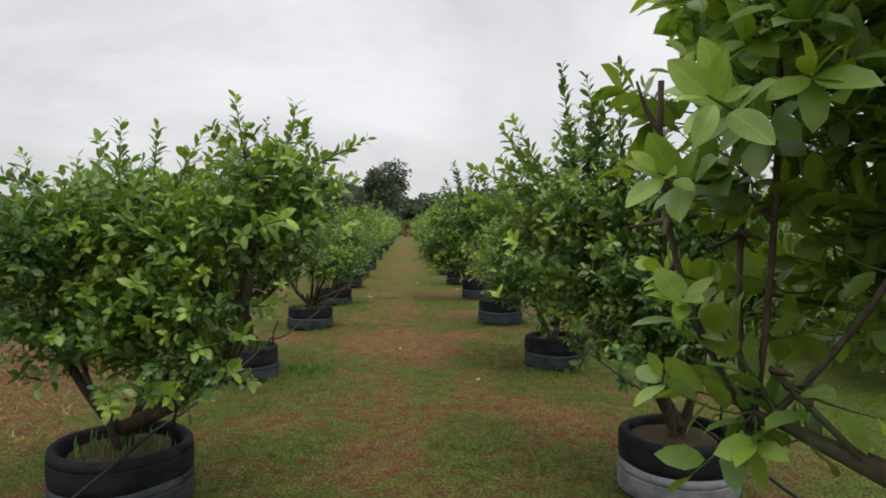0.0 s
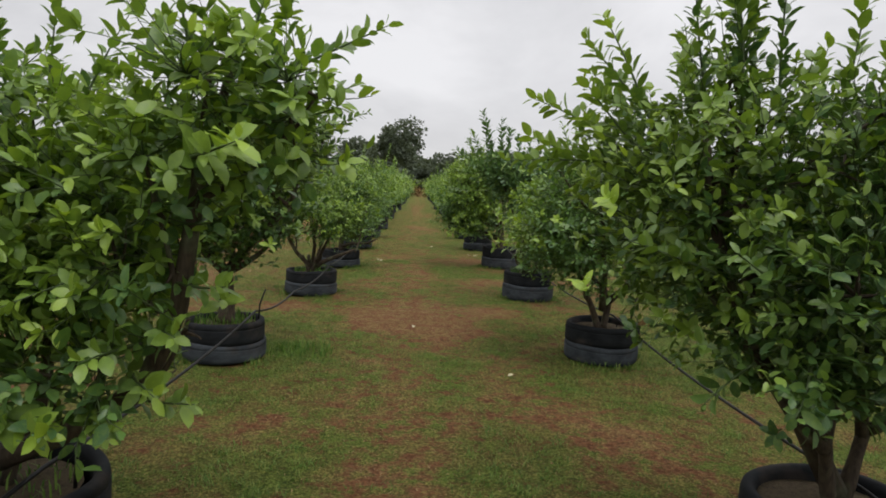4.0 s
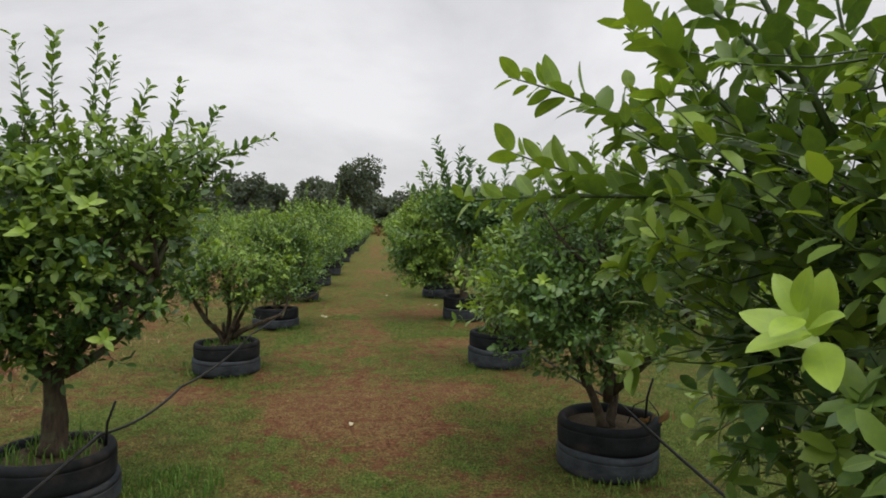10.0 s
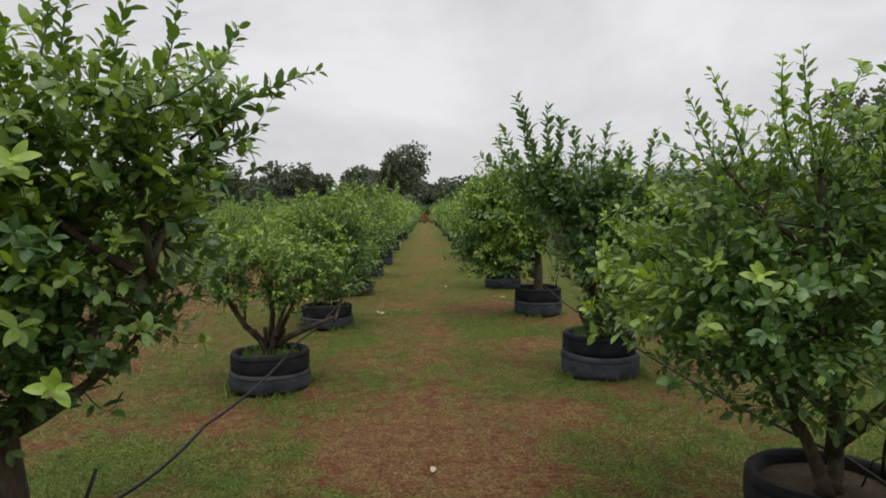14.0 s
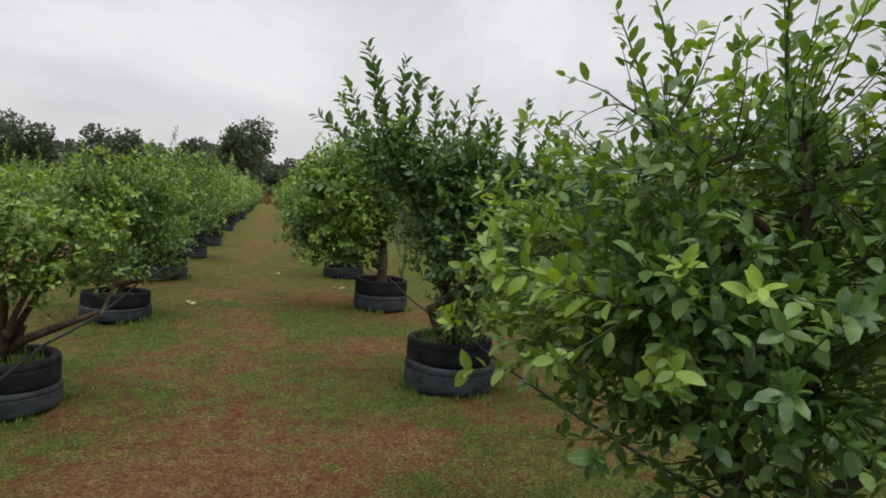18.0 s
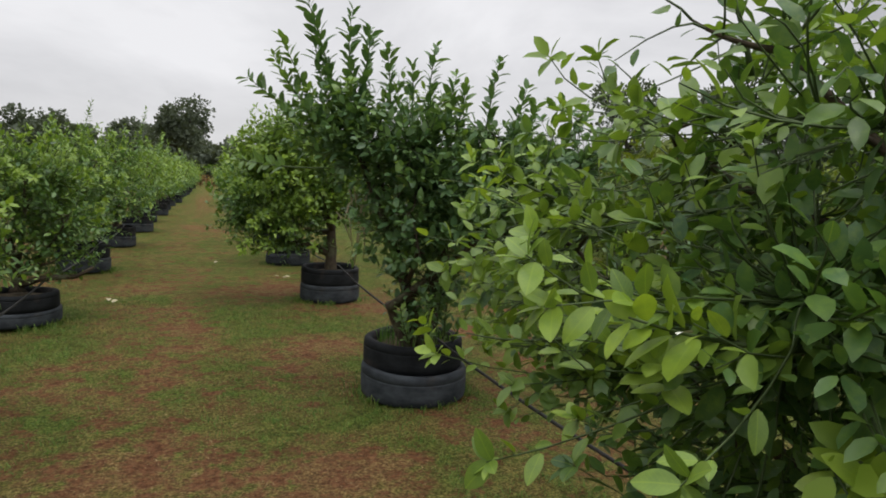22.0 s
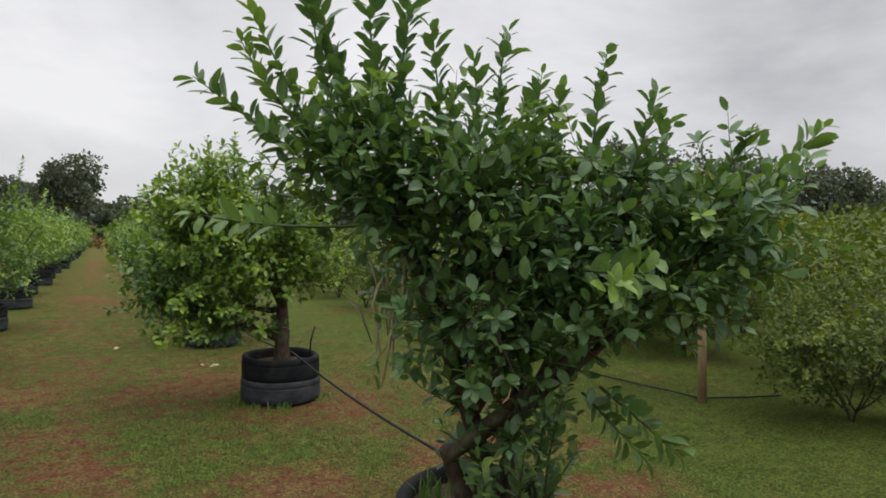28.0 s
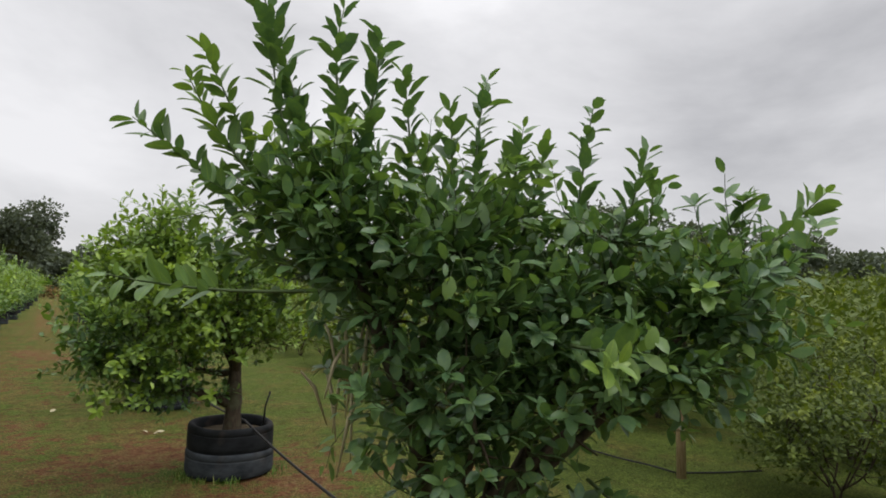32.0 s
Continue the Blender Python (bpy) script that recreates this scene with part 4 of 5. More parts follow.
tree_r3 = lime_tree((1.88, 9.78), [(-0.48, 0.10, 1.66, 0.30, 0.32, 0.26), (-0.05, 0.0, 1.55, 0.38, 0.40, 0.30), (0.40, -0.18, 1.50, 0.34, 0.36, 0.26), (0.72, -0.42, 1.45, 0.27, 0.27, 0.24), (-0.12, 0.0, 1.15, 0.26, 0.30, 0.28), (0.25, -0.15, 1.20, 0.28, 0.28, 0.24), (0.02, -0.05, 0.70, 0.16, 0.17, 0.24), (0.54, -0.35, 1.22, 0.22, 0.24, 0.16), (0.08, -0.12, 0.94, 0.17, 0.18, 0.18)],
          [((-0.50, 0.15, 1.75), (-0.72, 0.26, 2.50), 0.05, 0.088), ((-0.55, 0.18, 1.80), (-0.66, 0.22, 2.26), 0.06, 0.088), ((-0.38, 0.05, 1.75), (-0.44, 0.15, 2.40), 0.05, 0.088), ((-0.42, 0.08, 1.80), (-0.36, 0.02, 2.28), 0.06, 0.088), ((-0.62, 0.20, 1.72), (-0.90, 0.34, 2.14), 0.45, 0.080), ((-0.60, 0.25, 1.70), (-0.84, 0.38, 2.24), 0.35, 0.080), ((-0.65, 0.2, 1.65), (-1.04, 0.42, 1.98), 0.08, 0.085), ((-0.22, 0.02, 1.75), (-0.24, 0.08, 2.20), 0.1, 0.085), ((-0.12, -0.05, 1.72), (-0.10, 0.0, 2.08), 0.1, 0.085), ((0.0, -0.05, 1.70), (0.04, -0.02, 2.20), 0.08, 0.082), ((0.08, -0.1, 1.68), (0.16, -0.08, 2.04), 0.2, 0.082), ((0.15, -0.1, 1.65), (0.20, -0.15, 1.98), 0.4, 0.080), ((0.32, -0.18, 1.65), (0.40, -0.18, 2.14), 0.06, 0.082), ((0.45, -0.25, 1.62), (0.52, -0.32, 1.96), 0.1, 0.082), ((0.55, -0.3, 1.60), (0.60, -0.28, 1.90), 0.2, 0.080), ((0.72, -0.42, 1.60), (0.82, -0.52, 1.80), 0.3, 0.080), ((0.80, -0.5, 1.55), (1.04, -0.66, 1.84), 0.4, 0.085),
           ((-0.45, -0.05, 1.45), (-1.12, -0.20, 1.46), 0.25, 0.078, 0.6), ((-0.1, -0.15, 0.38), (-0.2, -0.25, 0.64), 0.5, 0.06), ((0.2, -0.1, 0.38), (0.28, -0.2, 0.62), 0.5, 0.06), ((0.0, -0.2, 0.38), (-0.05, -0.3, 0.70), 0.45, 0.06), ((0.10, -0.22, 0.45), (0.12, -0.32, 0.92), 0.15, 0.065), ((0.05, -0.2, 0.50), (0.03, -0.30, 0.82), 0.15, 0.065), ((0.32, -0.25, 0.85), (0.50, -0.48, 0.62), 0.3, 0.085), ((0.28, -0.2, 0.82), (0.40, -0.42, 0.60), 0.3, 0.085), ((0.1, -0.4, 1.3), (0.16, -0.64, 1.30), 0.4, 0.095), ((0.75, -0.5, 1.35), (0.95, -0.62, 1.25), 0.1, 0.080)],
          seed=24, mats=(M_leaf_dark, M_leaf_single_dark, M_bark, M_twig), twigs=1250, leaf=0.068, gap=0.029, young=0.06, trunk_r=0.05, trunk_top=0.62, stems=2, lean=(-0.02, 0), loose=200, splay=0.55, arms=[[(0.0, 0.0, 0.28, 0.045), (-0.04, 0.0, 0.55, 0.040), (-0.10, 0.0, 0.75, 0.036), (-0.22, 0.04, 1.10, 0.028), (-0.40, 0.10, 1.55, 0.016)]], label="dark-leaved lime tree with long upright shoots in a planter")
tree_r4 = lime_tree((1.93, 13.18), [(-0.65, 0.05, 1.35, 0.52, 0.55, 0.50), (-0.05, 0.1, 1.45, 0.45, 0.5, 0.45), (-0.75, 0.0, 0.92, 0.48, 0.5, 0.36), (-0.55, 0.1, 1.75, 0.40, 0.45, 0.35), (-0.1, -0.1, 1.12, 0.3, 0.3, 0.2), (-0.35, 0.0, 0.70, 0.32, 0.3, 0.16), (0.25, 0.1, 1.2, 0.3, 0.3, 0.3)],
          [((-0.4, 0.0, 1.8), (-0.40, 0.0, 2.25), 0.5), ((-0.7, 0.1, 1.7), (-0.88, 0.1, 2.05), 0.5), ((-0.6, 0.0, 1.8), (-0.62, 0.0, 2.2), 0.6), ((-0.2, 0.0, 1.8), (-0.18, 0.0, 2.12), 0.5), ((0.0, -0.1, 0.9), (0.02, -0.2, 1.2), 0.8), ((-0.05, -0.1, 0.9), (-0.12, -0.25, 1.15), 0.8)],
          seed=25, twigs=1350, leaf=0.062, gap=0.030, young=0.60, trunk_r=0.058, trunk_top=0.82, loose=40, arms=[[(0.0, 0.0, 0.52, 0.05), (-0.14, -0.02, 0.60, 0.04), (-0.38, 0.0, 0.66, 0.03), (-0.7, 0.0, 0.85, 0.015)]], label="lime tree with a pruned trunk and fresh green leaves")
tree_l1 = lime_tree(L_ROW[0], [(-0.38, 0.0, 1.42, 0.44, 0.48, 0.30), (0.08, 0.1, 1.52, 0.40, 0.46, 0.34), (-0.32, 0.0, 0.98, 0.40, 0.44, 0.24), (0.16, 0.0, 1.02, 0.38, 0.42, 0.28), (0.46, -0.1, 1.18, 0.24, 0.30, 0.30), (0.76, -0.14, 1.74, 0.30, 0.32, 0.24), (1.02, -0.14, 1.66, 0.20, 0.28, 0.22), (0.34, -0.28, 0.74, 0.20, 0.18, 0.09), (0.62, -0.2, 1.45, 0.22, 0.26, 0.24), (0.62, -0.26, 0.98, 0.16, 0.15, 0.10), (0.45, -0.30, 0.84, 0.18, 0.18, 0.10)],
          [((0.0, 0.0, 1.7), (0.02, 0.0, 2.08), 0.3), ((0.16, 0.05, 1.7), (0.18, 0.08, 2.06), 0.4), ((0.26, 0.1, 1.7), (0.40, 0.16, 2.04), 0.5), ((-0.4, 0, 1.55), (-0.5, 0, 1.90), 0.6), ((-0.2, 0.05, 1.6), (-0.22, 0.0, 1.88), 0.7), ((1.0, -0.1, 1.8), (1.34, -0.08, 1.98), 0.4), ((0.9, -0.2, 1.85), (0.98, -0.2, 2.14), 0.4), ((0.7, -0.1, 1.85), (0.66, -0.15, 2.18), 0.5),
           ((0.8, -0.4, 1.5), (1.02, -0.64, 1.55), 0.8, 0.085), ((0.2, -0.4, 0.75), (0.45, -0.5, 0.70), 0.85, 0.080), ((0.1, -0.4, 0.72), (0.22, -0.62, 0.66), 0.85, 0.080), ((0.62, -0.2, 0.95), (0.78, -0.42, 0.98), 0.5, 0.070), ((0.55, -0.2, 0.80), (0.72, -0.42, 0.80), 0.6, 0.070), ((0.6, -0.2, 0.90), (0.55, -0.5, 0.92), 0.5, 0.070), ((0.45, -0.2, 0.72), (0.60, -0.45, 0.68), 0.6, 0.070), ((0.68, -0.15, 1.10), (0.90, -0.3, 1.12), 0.5, 0.070), ((0.50, -0.15, 0.70), (0.78, -0.25, 0.72), 0.5, 0.070)],
          seed=26, splay=0.42, twigs=1300, leaf=0.066, gap=0.030, young=0.80, trunk_top=0.56, trunk_r=0.034, stems=2, loose=140, arms=[[(0.0, 0.0, 0.40, 0.045), (0.30, -0.08, 0.55, 0.040), (0.56, -0.12, 0.72, 0.038), (0.68, -0.13, 1.00, 0.034), (0.74, -0.13, 1.40, 0.026), (0.83, -0.10, 1.8, 0.012)], [(-0.02, 0.0, 0.38, 0.035), (-0.18, 0.0, 0.60, 0.028), (-0.40, 0.0, 0.95, 0.018)]],
          label="lime tree with a limb leaning over the lane")
tree_l2 = lime_tree(L_ROW[1], [(0.0, 0.0, 1.66, 0.42, 0.48, 0.42), (0.44, 0.15, 1.74, 0.32, 0.38, 0.30), (-0.26, -0.1, 1.30, 0.30, 0.40, 0.40), (0.12, 0.0, 1.22, 0.38, 0.42, 0.36), (0.02, 0.0, 0.90, 0.28, 0.30, 0.18), (0.68, 0.30, 1.82, 0.16, 0.24, 0.14), (-0.30, -0.05, 0.98, 0.24, 0.30, 0.20), (-0.62, -0.12, 1.32, 0.24, 0.28, 0.30), (-0.56, -0.10, 0.98, 0.20, 0.24, 0.14), (0.42, 0.42, 1.36, 0.24, 0.28, 0.26), (0.30, 0.38, 1.06, 0.22, 0.25, 0.15)],
          [((-0.6, -0.15, 1.5), (-0.70, -0.25, 1.95), 0.8), ((0.6, 0.25, 1.75), (1.06, 0.55, 2.08), 0.25), ((-0.12, 0.0, 1.95), (-0.16, -0.05, 2.48), 0.35), ((0.02, 0.0, 2.0), (0.02, 0.0, 2.52), 0.3), ((0.16, 0.05, 2.0), (0.20, 0.1, 2.58), 0.3), ((0.22, 0.05, 1.95), (0.28, 0.1, 2.42), 0.3), ((0.35, 0.15, 1.9), (0.42, 0.2, 2.30), 0.25), ((0.5, 0.2, 1.9), (0.57, 0.28, 2.34), 0.25), ((0.6, 0.25, 1.85), (0.76, 0.40, 2.22), 0.25), ((-0.25, -0.05, 1.8), (-0.32, -0.12, 2.18), 0.6), ((0.55, 0.2, 1.6), (0.84, 0.42, 1.82), 0.15), ((0.5, -0.05, 1.8), (0.90, -0.2, 1.96), 0.3), ((-0.4, -0.15, 1.4), (-0.56, -0.25, 1.80), 0.6)],
          seed=27, twigs=1400, leaf=0.064, gap=0.030, young=0.42, trunk_r=0.058, trunk_top=0.72, loose=150, mats=(M_leaf_old, M_leaf_single_old, M_bark, M_twig), arms=[[(0.0, 0.0, 0.66, 0.03), (0.25, 0.05, 1.0, 0.026), (0.5, 0.12, 1.25, 0.02)]], label="rounded dark lime tree on a sturdy trunk in a planter")
tree_l3 = lime_tree(L_ROW[2], [(0.0, 0.0, 1.10, 0.40, 0.38, 0.22), (-0.40, 0.1, 1.04, 0.26, 0.30, 0.22), (0.38, 0.1, 1.02, 0.24, 0.28, 0.24), (-0.30, -0.1, 0.84, 0.26, 0.28, 0.16), (0.16, -0.1, 0.80, 0.22, 0.26, 0.14), (0.52, 0.1, 0.86, 0.16, 0.2, 0.12)],
          [((0.0, 0.0, 1.2), (-0.05, 0.0, 1.48), 0.5), ((0.3, 0.05, 1.15), (0.36, 0.1, 1.46), 0.5), ((-0.35, 0.05, 1.1), (-0.45, 0.05, 1.36), 0.5)],
          seed=28, twigs=680, leaf=0.048, gap=0.028, young=0.75, trunk_r=0.036, stems=4, trunk_top=0.48, loose=60, arms=[[(0.0, 0.0, 0.30, 0.034), (0.16, -0.06, 0.42, 0.028), (0.38, -0.10, 0.52, 0.022), (0.56, -0.12, 0.60, 0.012)], [(-0.02, 0.0, 0.34, 0.03), (-0.2, -0.02, 0.52, 0.026), (-0.34, -0.08, 0.78, 0.018), (-0.3, -0.1, 1.0, 0.01)], [(0.0, 0.02, 0.34, 0.028), (0.03, 0.0, 0.62, 0.022), (-0.02, 0.0, 0.95, 0.014)], [(0.02, 0.0, 0.34, 0.026), (0.14, 0.04, 0.58, 0.02), (0.30, 0.08, 0.90, 0.012)]], label="low open lime tree with four splayed stems in a planter")
lime_tree(L_ROW[3], [(0.15, 0.1, 1.25, 0.45, 0.45, 0.42), (-0.25, 0.0, 1.2, 0.45, 0.45, 0.45), (0.38, 0.0, 0.85, 0.34, 0.32, 0.30), (0.05, 0.2, 0.95, 0.5, 0.45, 0.40), (-0.1, -0.1, 0.62, 0.3, 0.3, 0.22), (0.3, -0.1, 0.5, 0.22, 0.22, 0.16)],
          [((0.25, 0.0, 1.5), (0.3, 0.0, 1.85), 0.3), ((-0.3, 0.0, 1.4), (-0.35, 0.0, 1.8), 0.3), ((-0.05, -0.1, 0.5), (-0.12, -0.2, 0.82), 0.9)],
          seed=29, twigs=820, leaf=0.055, gap=0.030, young=0.55, trunk_r=0.04, trunk_top=0.5, loose=30, arms=[[(0.0, 0.0, 0.32, 0.03), (0.2, -0.1, 0.40, 0.026), (0.48, -0.12, 0.42, 0.02), (0.62, -0.12, 0.50, 0.012)]], label="spreading lime tree with a low bent limb in a planter")

# the rest of both rows, from four trees built once
far_kinds = []
for i in range(4):
    rng_i = random.Random(60 + i)
    lob = [(rng_i.uniform(-0.5, 0.5), rng_i.uniform(-0.5, 0.5), rng_i.uniform(0.85, 1.6), rng_i.uniform(0.45, 0.62), rng_i.uniform(0.45, 0.62), rng_i.uniform(0.35, 0.5)) for _ in range(6)]
    lob.append((0, 0, 0.9, 0.75, 0.75, 0.45))
    lob.append((0, 0, 0.62, 0.55, 0.55, 0.25))
    sh = [((q, 0.0, 1.6), (q * 1.3, rng_i.uniform(-0.2, 0.2), rng_i.uniform(1.9, 2.3)), 0.3) for q in (-0.35, 0.05, 0.4)]
    far_kinds.append((lob, sh))
FAR_TREES = []
rows_far = [(1.86, 19.7 + 3.2 * k) for k in range(19)] + [(-1.0, 15.75 + 3.2 * k) for k in range(20)]
rows_far.append(R_ROW[4])
made = {}
pick_r = random.Random(4)
far_pot = {}
for (x, y) in rows_far:
    i = pick_r.randrange(4)
    fine = y < 20.5
    x += pick_r.uniform(-0.12, 0.12)
    key = (i, fine)
    s = pick_r.uniform(1.02, 1.22) if x > 0 else pick_r.uniform(1.0, 1.2)
    if key not in made:
        lob, sh = far_kinds[i]
        made[key] = lime_tree((x, y), lob, sh, seed=70 + i, twigs=680 if fine else 300, leaf=0.064 if fine else 0.105, young=0.75, fine=fine, gap=0.031 if fine else 0.055,
                              label="leafy lime tree in a tyre planter, further down the row")
        FAR_TREES.append(made[key])
    else:
        t = copy_thing(made[key], pose(x, y, 0, 0, 0, pick_r.uniform(0, 360)) @ Matrix.Scale(s, 4))
        FAR_TREES.append(t)
    if (x, y) not in R_ROW and abs(y - 16.35) > 0.5 and abs(y - 15.75) > 0.1:
        k = pick_r.randrange(3)
        if k not in far_pot:
            far_pot[k] = planter(x, y, 0, seed=31 + 2 * k, label="black tyre planter further down the row")
        else:
            copy_thing(far_pot[k], pose(x, y, 0, 0, 0, pick_r.uniform(0, 360)))

# ---- irrigation hoses along the planters ----
def hose(name, pts, r=0.0085, label=""):
    v, f = tube(pts, [r] * len(pts), 8)
    ob = new(name, mesh_from(name, v, f, M_hose, True))
    return tagged(ob, label, "hose")


def row_hose(row, off, z=0.385):
    """off: how far from each tree the hose passes."""
    pts = []
    for i, ((xa, ya), (xb, yb)) in enumerate(zip(row[:-1], row[1:])):
        for k in range(12):
            t = k / 12
            o = off[i] + (off[i + 1] - off[i]) * t
            pts.append((xa + (xb - xa) * t + o, ya + (yb - ya) * t, z - 0.05 * 4 * t * (1 - t)))
    pts.append((row[-1][0] + off[-1], row[-1][1], z))
    return pts


hose("irrigation_hose", row_hose([(-1.30, 0.5)] + L_ROW[:2] + [(-1.12, 7.5)] + L_ROW[2:] + [(-1.0, 18.95)], (0.16, 0.16, 0.24, 0.30, 0.24, 0.22, 0.2, 0.16), 0.375), label="black poly irrigation hose drawn over the tyre planters")
hose("irrigation_hose", row_hose([(2.05, 0.45)] + R_ROW + [(1.86, 19.7)], (0.10,) * 7), label="black poly irrigation hose drawn over the tyre planters")

hose("irrigation_hose", [(5.04 + 0.016 * k + 0.012 * math.sin(1.3 * k), 13.2 - 0.125 * k, 0.012) for k in range(14)] + [(5.6, 11.42, 0.012), (6.0, 11.3, 0.012)], 0.008, label="black poly hose lying in the grass by the stake")

# ---- field to the side: shrubs in the ground, stakes ----
shrub_kinds = []
for i in range(3):
    r_s = random.Random(90 + i)
    lob = [(r_s.uniform(-0.5, 0.5), r_s.uniform(-0.5, 0.5), r_s.uniform(0.30, 0.95), r_s.uniform(0.42, 0.6), r_s.uniform(0.42, 0.6), r_s.uniform(0.30, 0.42)) for _ in range(8)]
    shrub_kinds.append(lob)
field = random.Random(12)
made_s = {}
for row in range(9):
    x0 = 5.5 + row * 2.0
    for k in range(32):
        y0 = 4.2 + 1.6 * k + field.uniform(-0.4, 0.4) + (row % 2) * 1.1
        x = x0 + field.uniform(-0.35, 0.35)
        if y0 > 60 or (row == 0 and 7.4 < y0 < 12.6) or (row == 1 and 10.4 < y0 < 12.4) or y0 < 5.6:
            continue
        i = field.randrange(3)
        fine = row < 2 and y0 < 16
        key = (i, fine)
        s = field.uniform(0.9, 1.1) * (1.05 + 0.12 * row)
        if key not in made_s:
            made_s[key] = lime_tree((x, y0), shrub_kinds[i], (), seed=95 + i, twigs=760 if fine else 240, leaf=0.058 if fine else 0.10, young=0.6, trunk_top=0.14, trunk_r=0.016, stems=4, fine=fine, gap=0.034 if fine else 0.06,
                                    mats=(M_leaf_yellow, M_leaf_single, M_bark, M_twig), label="spreading yellow-green shrub growing in the grass", name="shrub", category="shrub", group="field shrubs", soil=0.03)
        else:
            copy_thing(made_s[key], pose(x, y0, 0, 0, 0, field.uniform(0, 360)) @ Matrix.Scale(s, 4))
for x, y0, s in ((5.75, 10.55, 0.80), (7.3, 11.2, 0.95), (5.6, 8.2, 0.85)):
    copy_thing(made_s[(0, True)] if x < 6 else made_s[(1, True)], pose(x, y0, 0, 0, 0, 40 * x) @ Matrix.Scale(s, 4))
far_pos, far_way, far_age = [], [], []
mass = np.random.default_rng(14)
for row in range(9, 22):
    for k in range(40):
        c = np.array((5.5 + 2.0 * row + mass.uniform(-0.4, 0.4), 2.0 + 1.6 * k + mass.uniform(-0.4, 0.4), 1.25 + 0.05 * (row - 9)))
        d = unit(mass.normal(0, 1, (70, 3)))
        far_pos.append(np.maximum(c + d * mass.uniform(0.5, 1.0, (70, 1)) * np.array((1.1, 1.1, 1.2 + 0.05 * (row - 9))) * mass.uniform(0.85, 1.15), np.array((-999.0, -999.0, 0.03))))
        far_way.append(d + mass.normal(0, 0.5, (70, 3)))
        far_age.append(np.clip(mass.normal(0.15, 0.2, 70), 0, 1))
far_pos, far_way, far_age = np.concatenate(far_pos), np.concatenate(far_way), np.concatenate(far_age)
fx, fy, fz = leaf_frames(far_pos, far_way, mass.normal(0, 1, far_pos.shape) + np.array((0, 0, 0.8)))
tagged(new("far_shrubs", leaves_mesh("far_shrubs", far_pos, fx, fy, fz, mass.uniform(0.2, 0.42, len(far_pos)), mass.uniform(1.1, 1.8, len(far_pos)), far_age, M_leaf_yellow, False)), "mass of yellow-green shrubs across the field", "shrubs", kind="stuff")
for row in range(4):
    x0 = -6.0 - row * 3.2
    for k in range(14):
        y0 = 9.0 + 3.1 * k + field.uniform(-0.4, 0.4)
        i = field.randrange(4)
        copy_thing(made[(i, False)] if (i, False) in made else made[(i, True)], pose(x0 + field.uniform(-0.3, 0.3), y0, 0, 0, 0, field.uniform(0, 360)) @ Matrix.Scale(field.uniform(0.85, 1.1), 4))


def stake(x, y, h, r=0.03, lean=(0, 0)):
    pts = [(0, 0, -0.05), (lean[0] * 0.4, lean[1] * 0.4, h * 0.45), (lean[0], lean[1], h)]
    ob = new("stake", mesh_from("stake", *tube(pts, [r * 1.1, r, r * 0.9], 8), M_stake, True))
    ob.matrix_world = pose(x, y, 0)
    return tagged(ob, "pale weathered wooden stake standing in the grass", "stake", "stakes")


stake(5.2, 11.5, 1.38, 0.036, (-0.05, 0.0))


# ---- distant woodland ----
def wood_tree(at, height, spread, seed, n=900, clump=0.5, trunk=0.35, lobes=9, low=0.42, label="large dark broad-leaved tree beyond the orchard"):
    rng = np.random.default_rng(seed)
    root = thing("tree", (at[0], at[1], 0), label, "tree", "woodland trees")
    bole = np.array([(0, 0, -0.1), (0.1, 0, height * 0.22), (0.0, 0.1, height * 0.42)])
    part("trunk", mesh_from("trunk", *tube(bole, (trunk * 1.2, trunk, trunk * 0.7), 8), M_bark_wood, True), root)
    cs = []
    for i in range(lobes):
        a = 2 * math.pi * (i + rng.random() * 0.7) / lobes
        rr = spread * rng.uniform(0.25, 0.68)
        c = np.array((rr * math.cos(a), rr * math.sin(a), height * rng.uniform(low, 0.86)))
        cs.append((c, spread * rng.uniform(0.20, 0.36), height * rng.uniform(0.10, 0.17)))
        part("limb", mesh_from("limb", *tube(bend(bole[2], c, rng, 0.2, 6), np.linspace(trunk * 0.5, 0.05, 6), 6), M_bark_wood, True), root)
    cs.append((np.array((0, 0, height * 0.75)), spread * 0.5, height * 0.2))
    pos, way = [], []
    for k in range(n):
        c, rx, rz = cs[rng.integers(len(cs))]
        d = unit(rng.normal(0, 1, 3))
        q = rng.random() ** 0.4 * (1 + 0.35 * noise.noise(Vector(d * 2.5 + c)))
        pos.append(c + d * q * np.array((rx, rx, rz)))
        way.append(d + rng.normal(0, 0.6, 3))
    pos, way = np.array(pos), np.array(way)
    x, y, z = leaf_frames(pos, way, rng.normal(0, 1, (n, 3)) + np.array((0, 0, 0.6)))
    me = leaves_mesh("crown", pos, x, y, z, clump * rng.uniform(0.6, 1.4, n), rng.uniform(1.2, 2.2, n), rng.random(n) * 0.3, M_leaf_wood_hazed, False)
    part("crown", me, root)
    return root


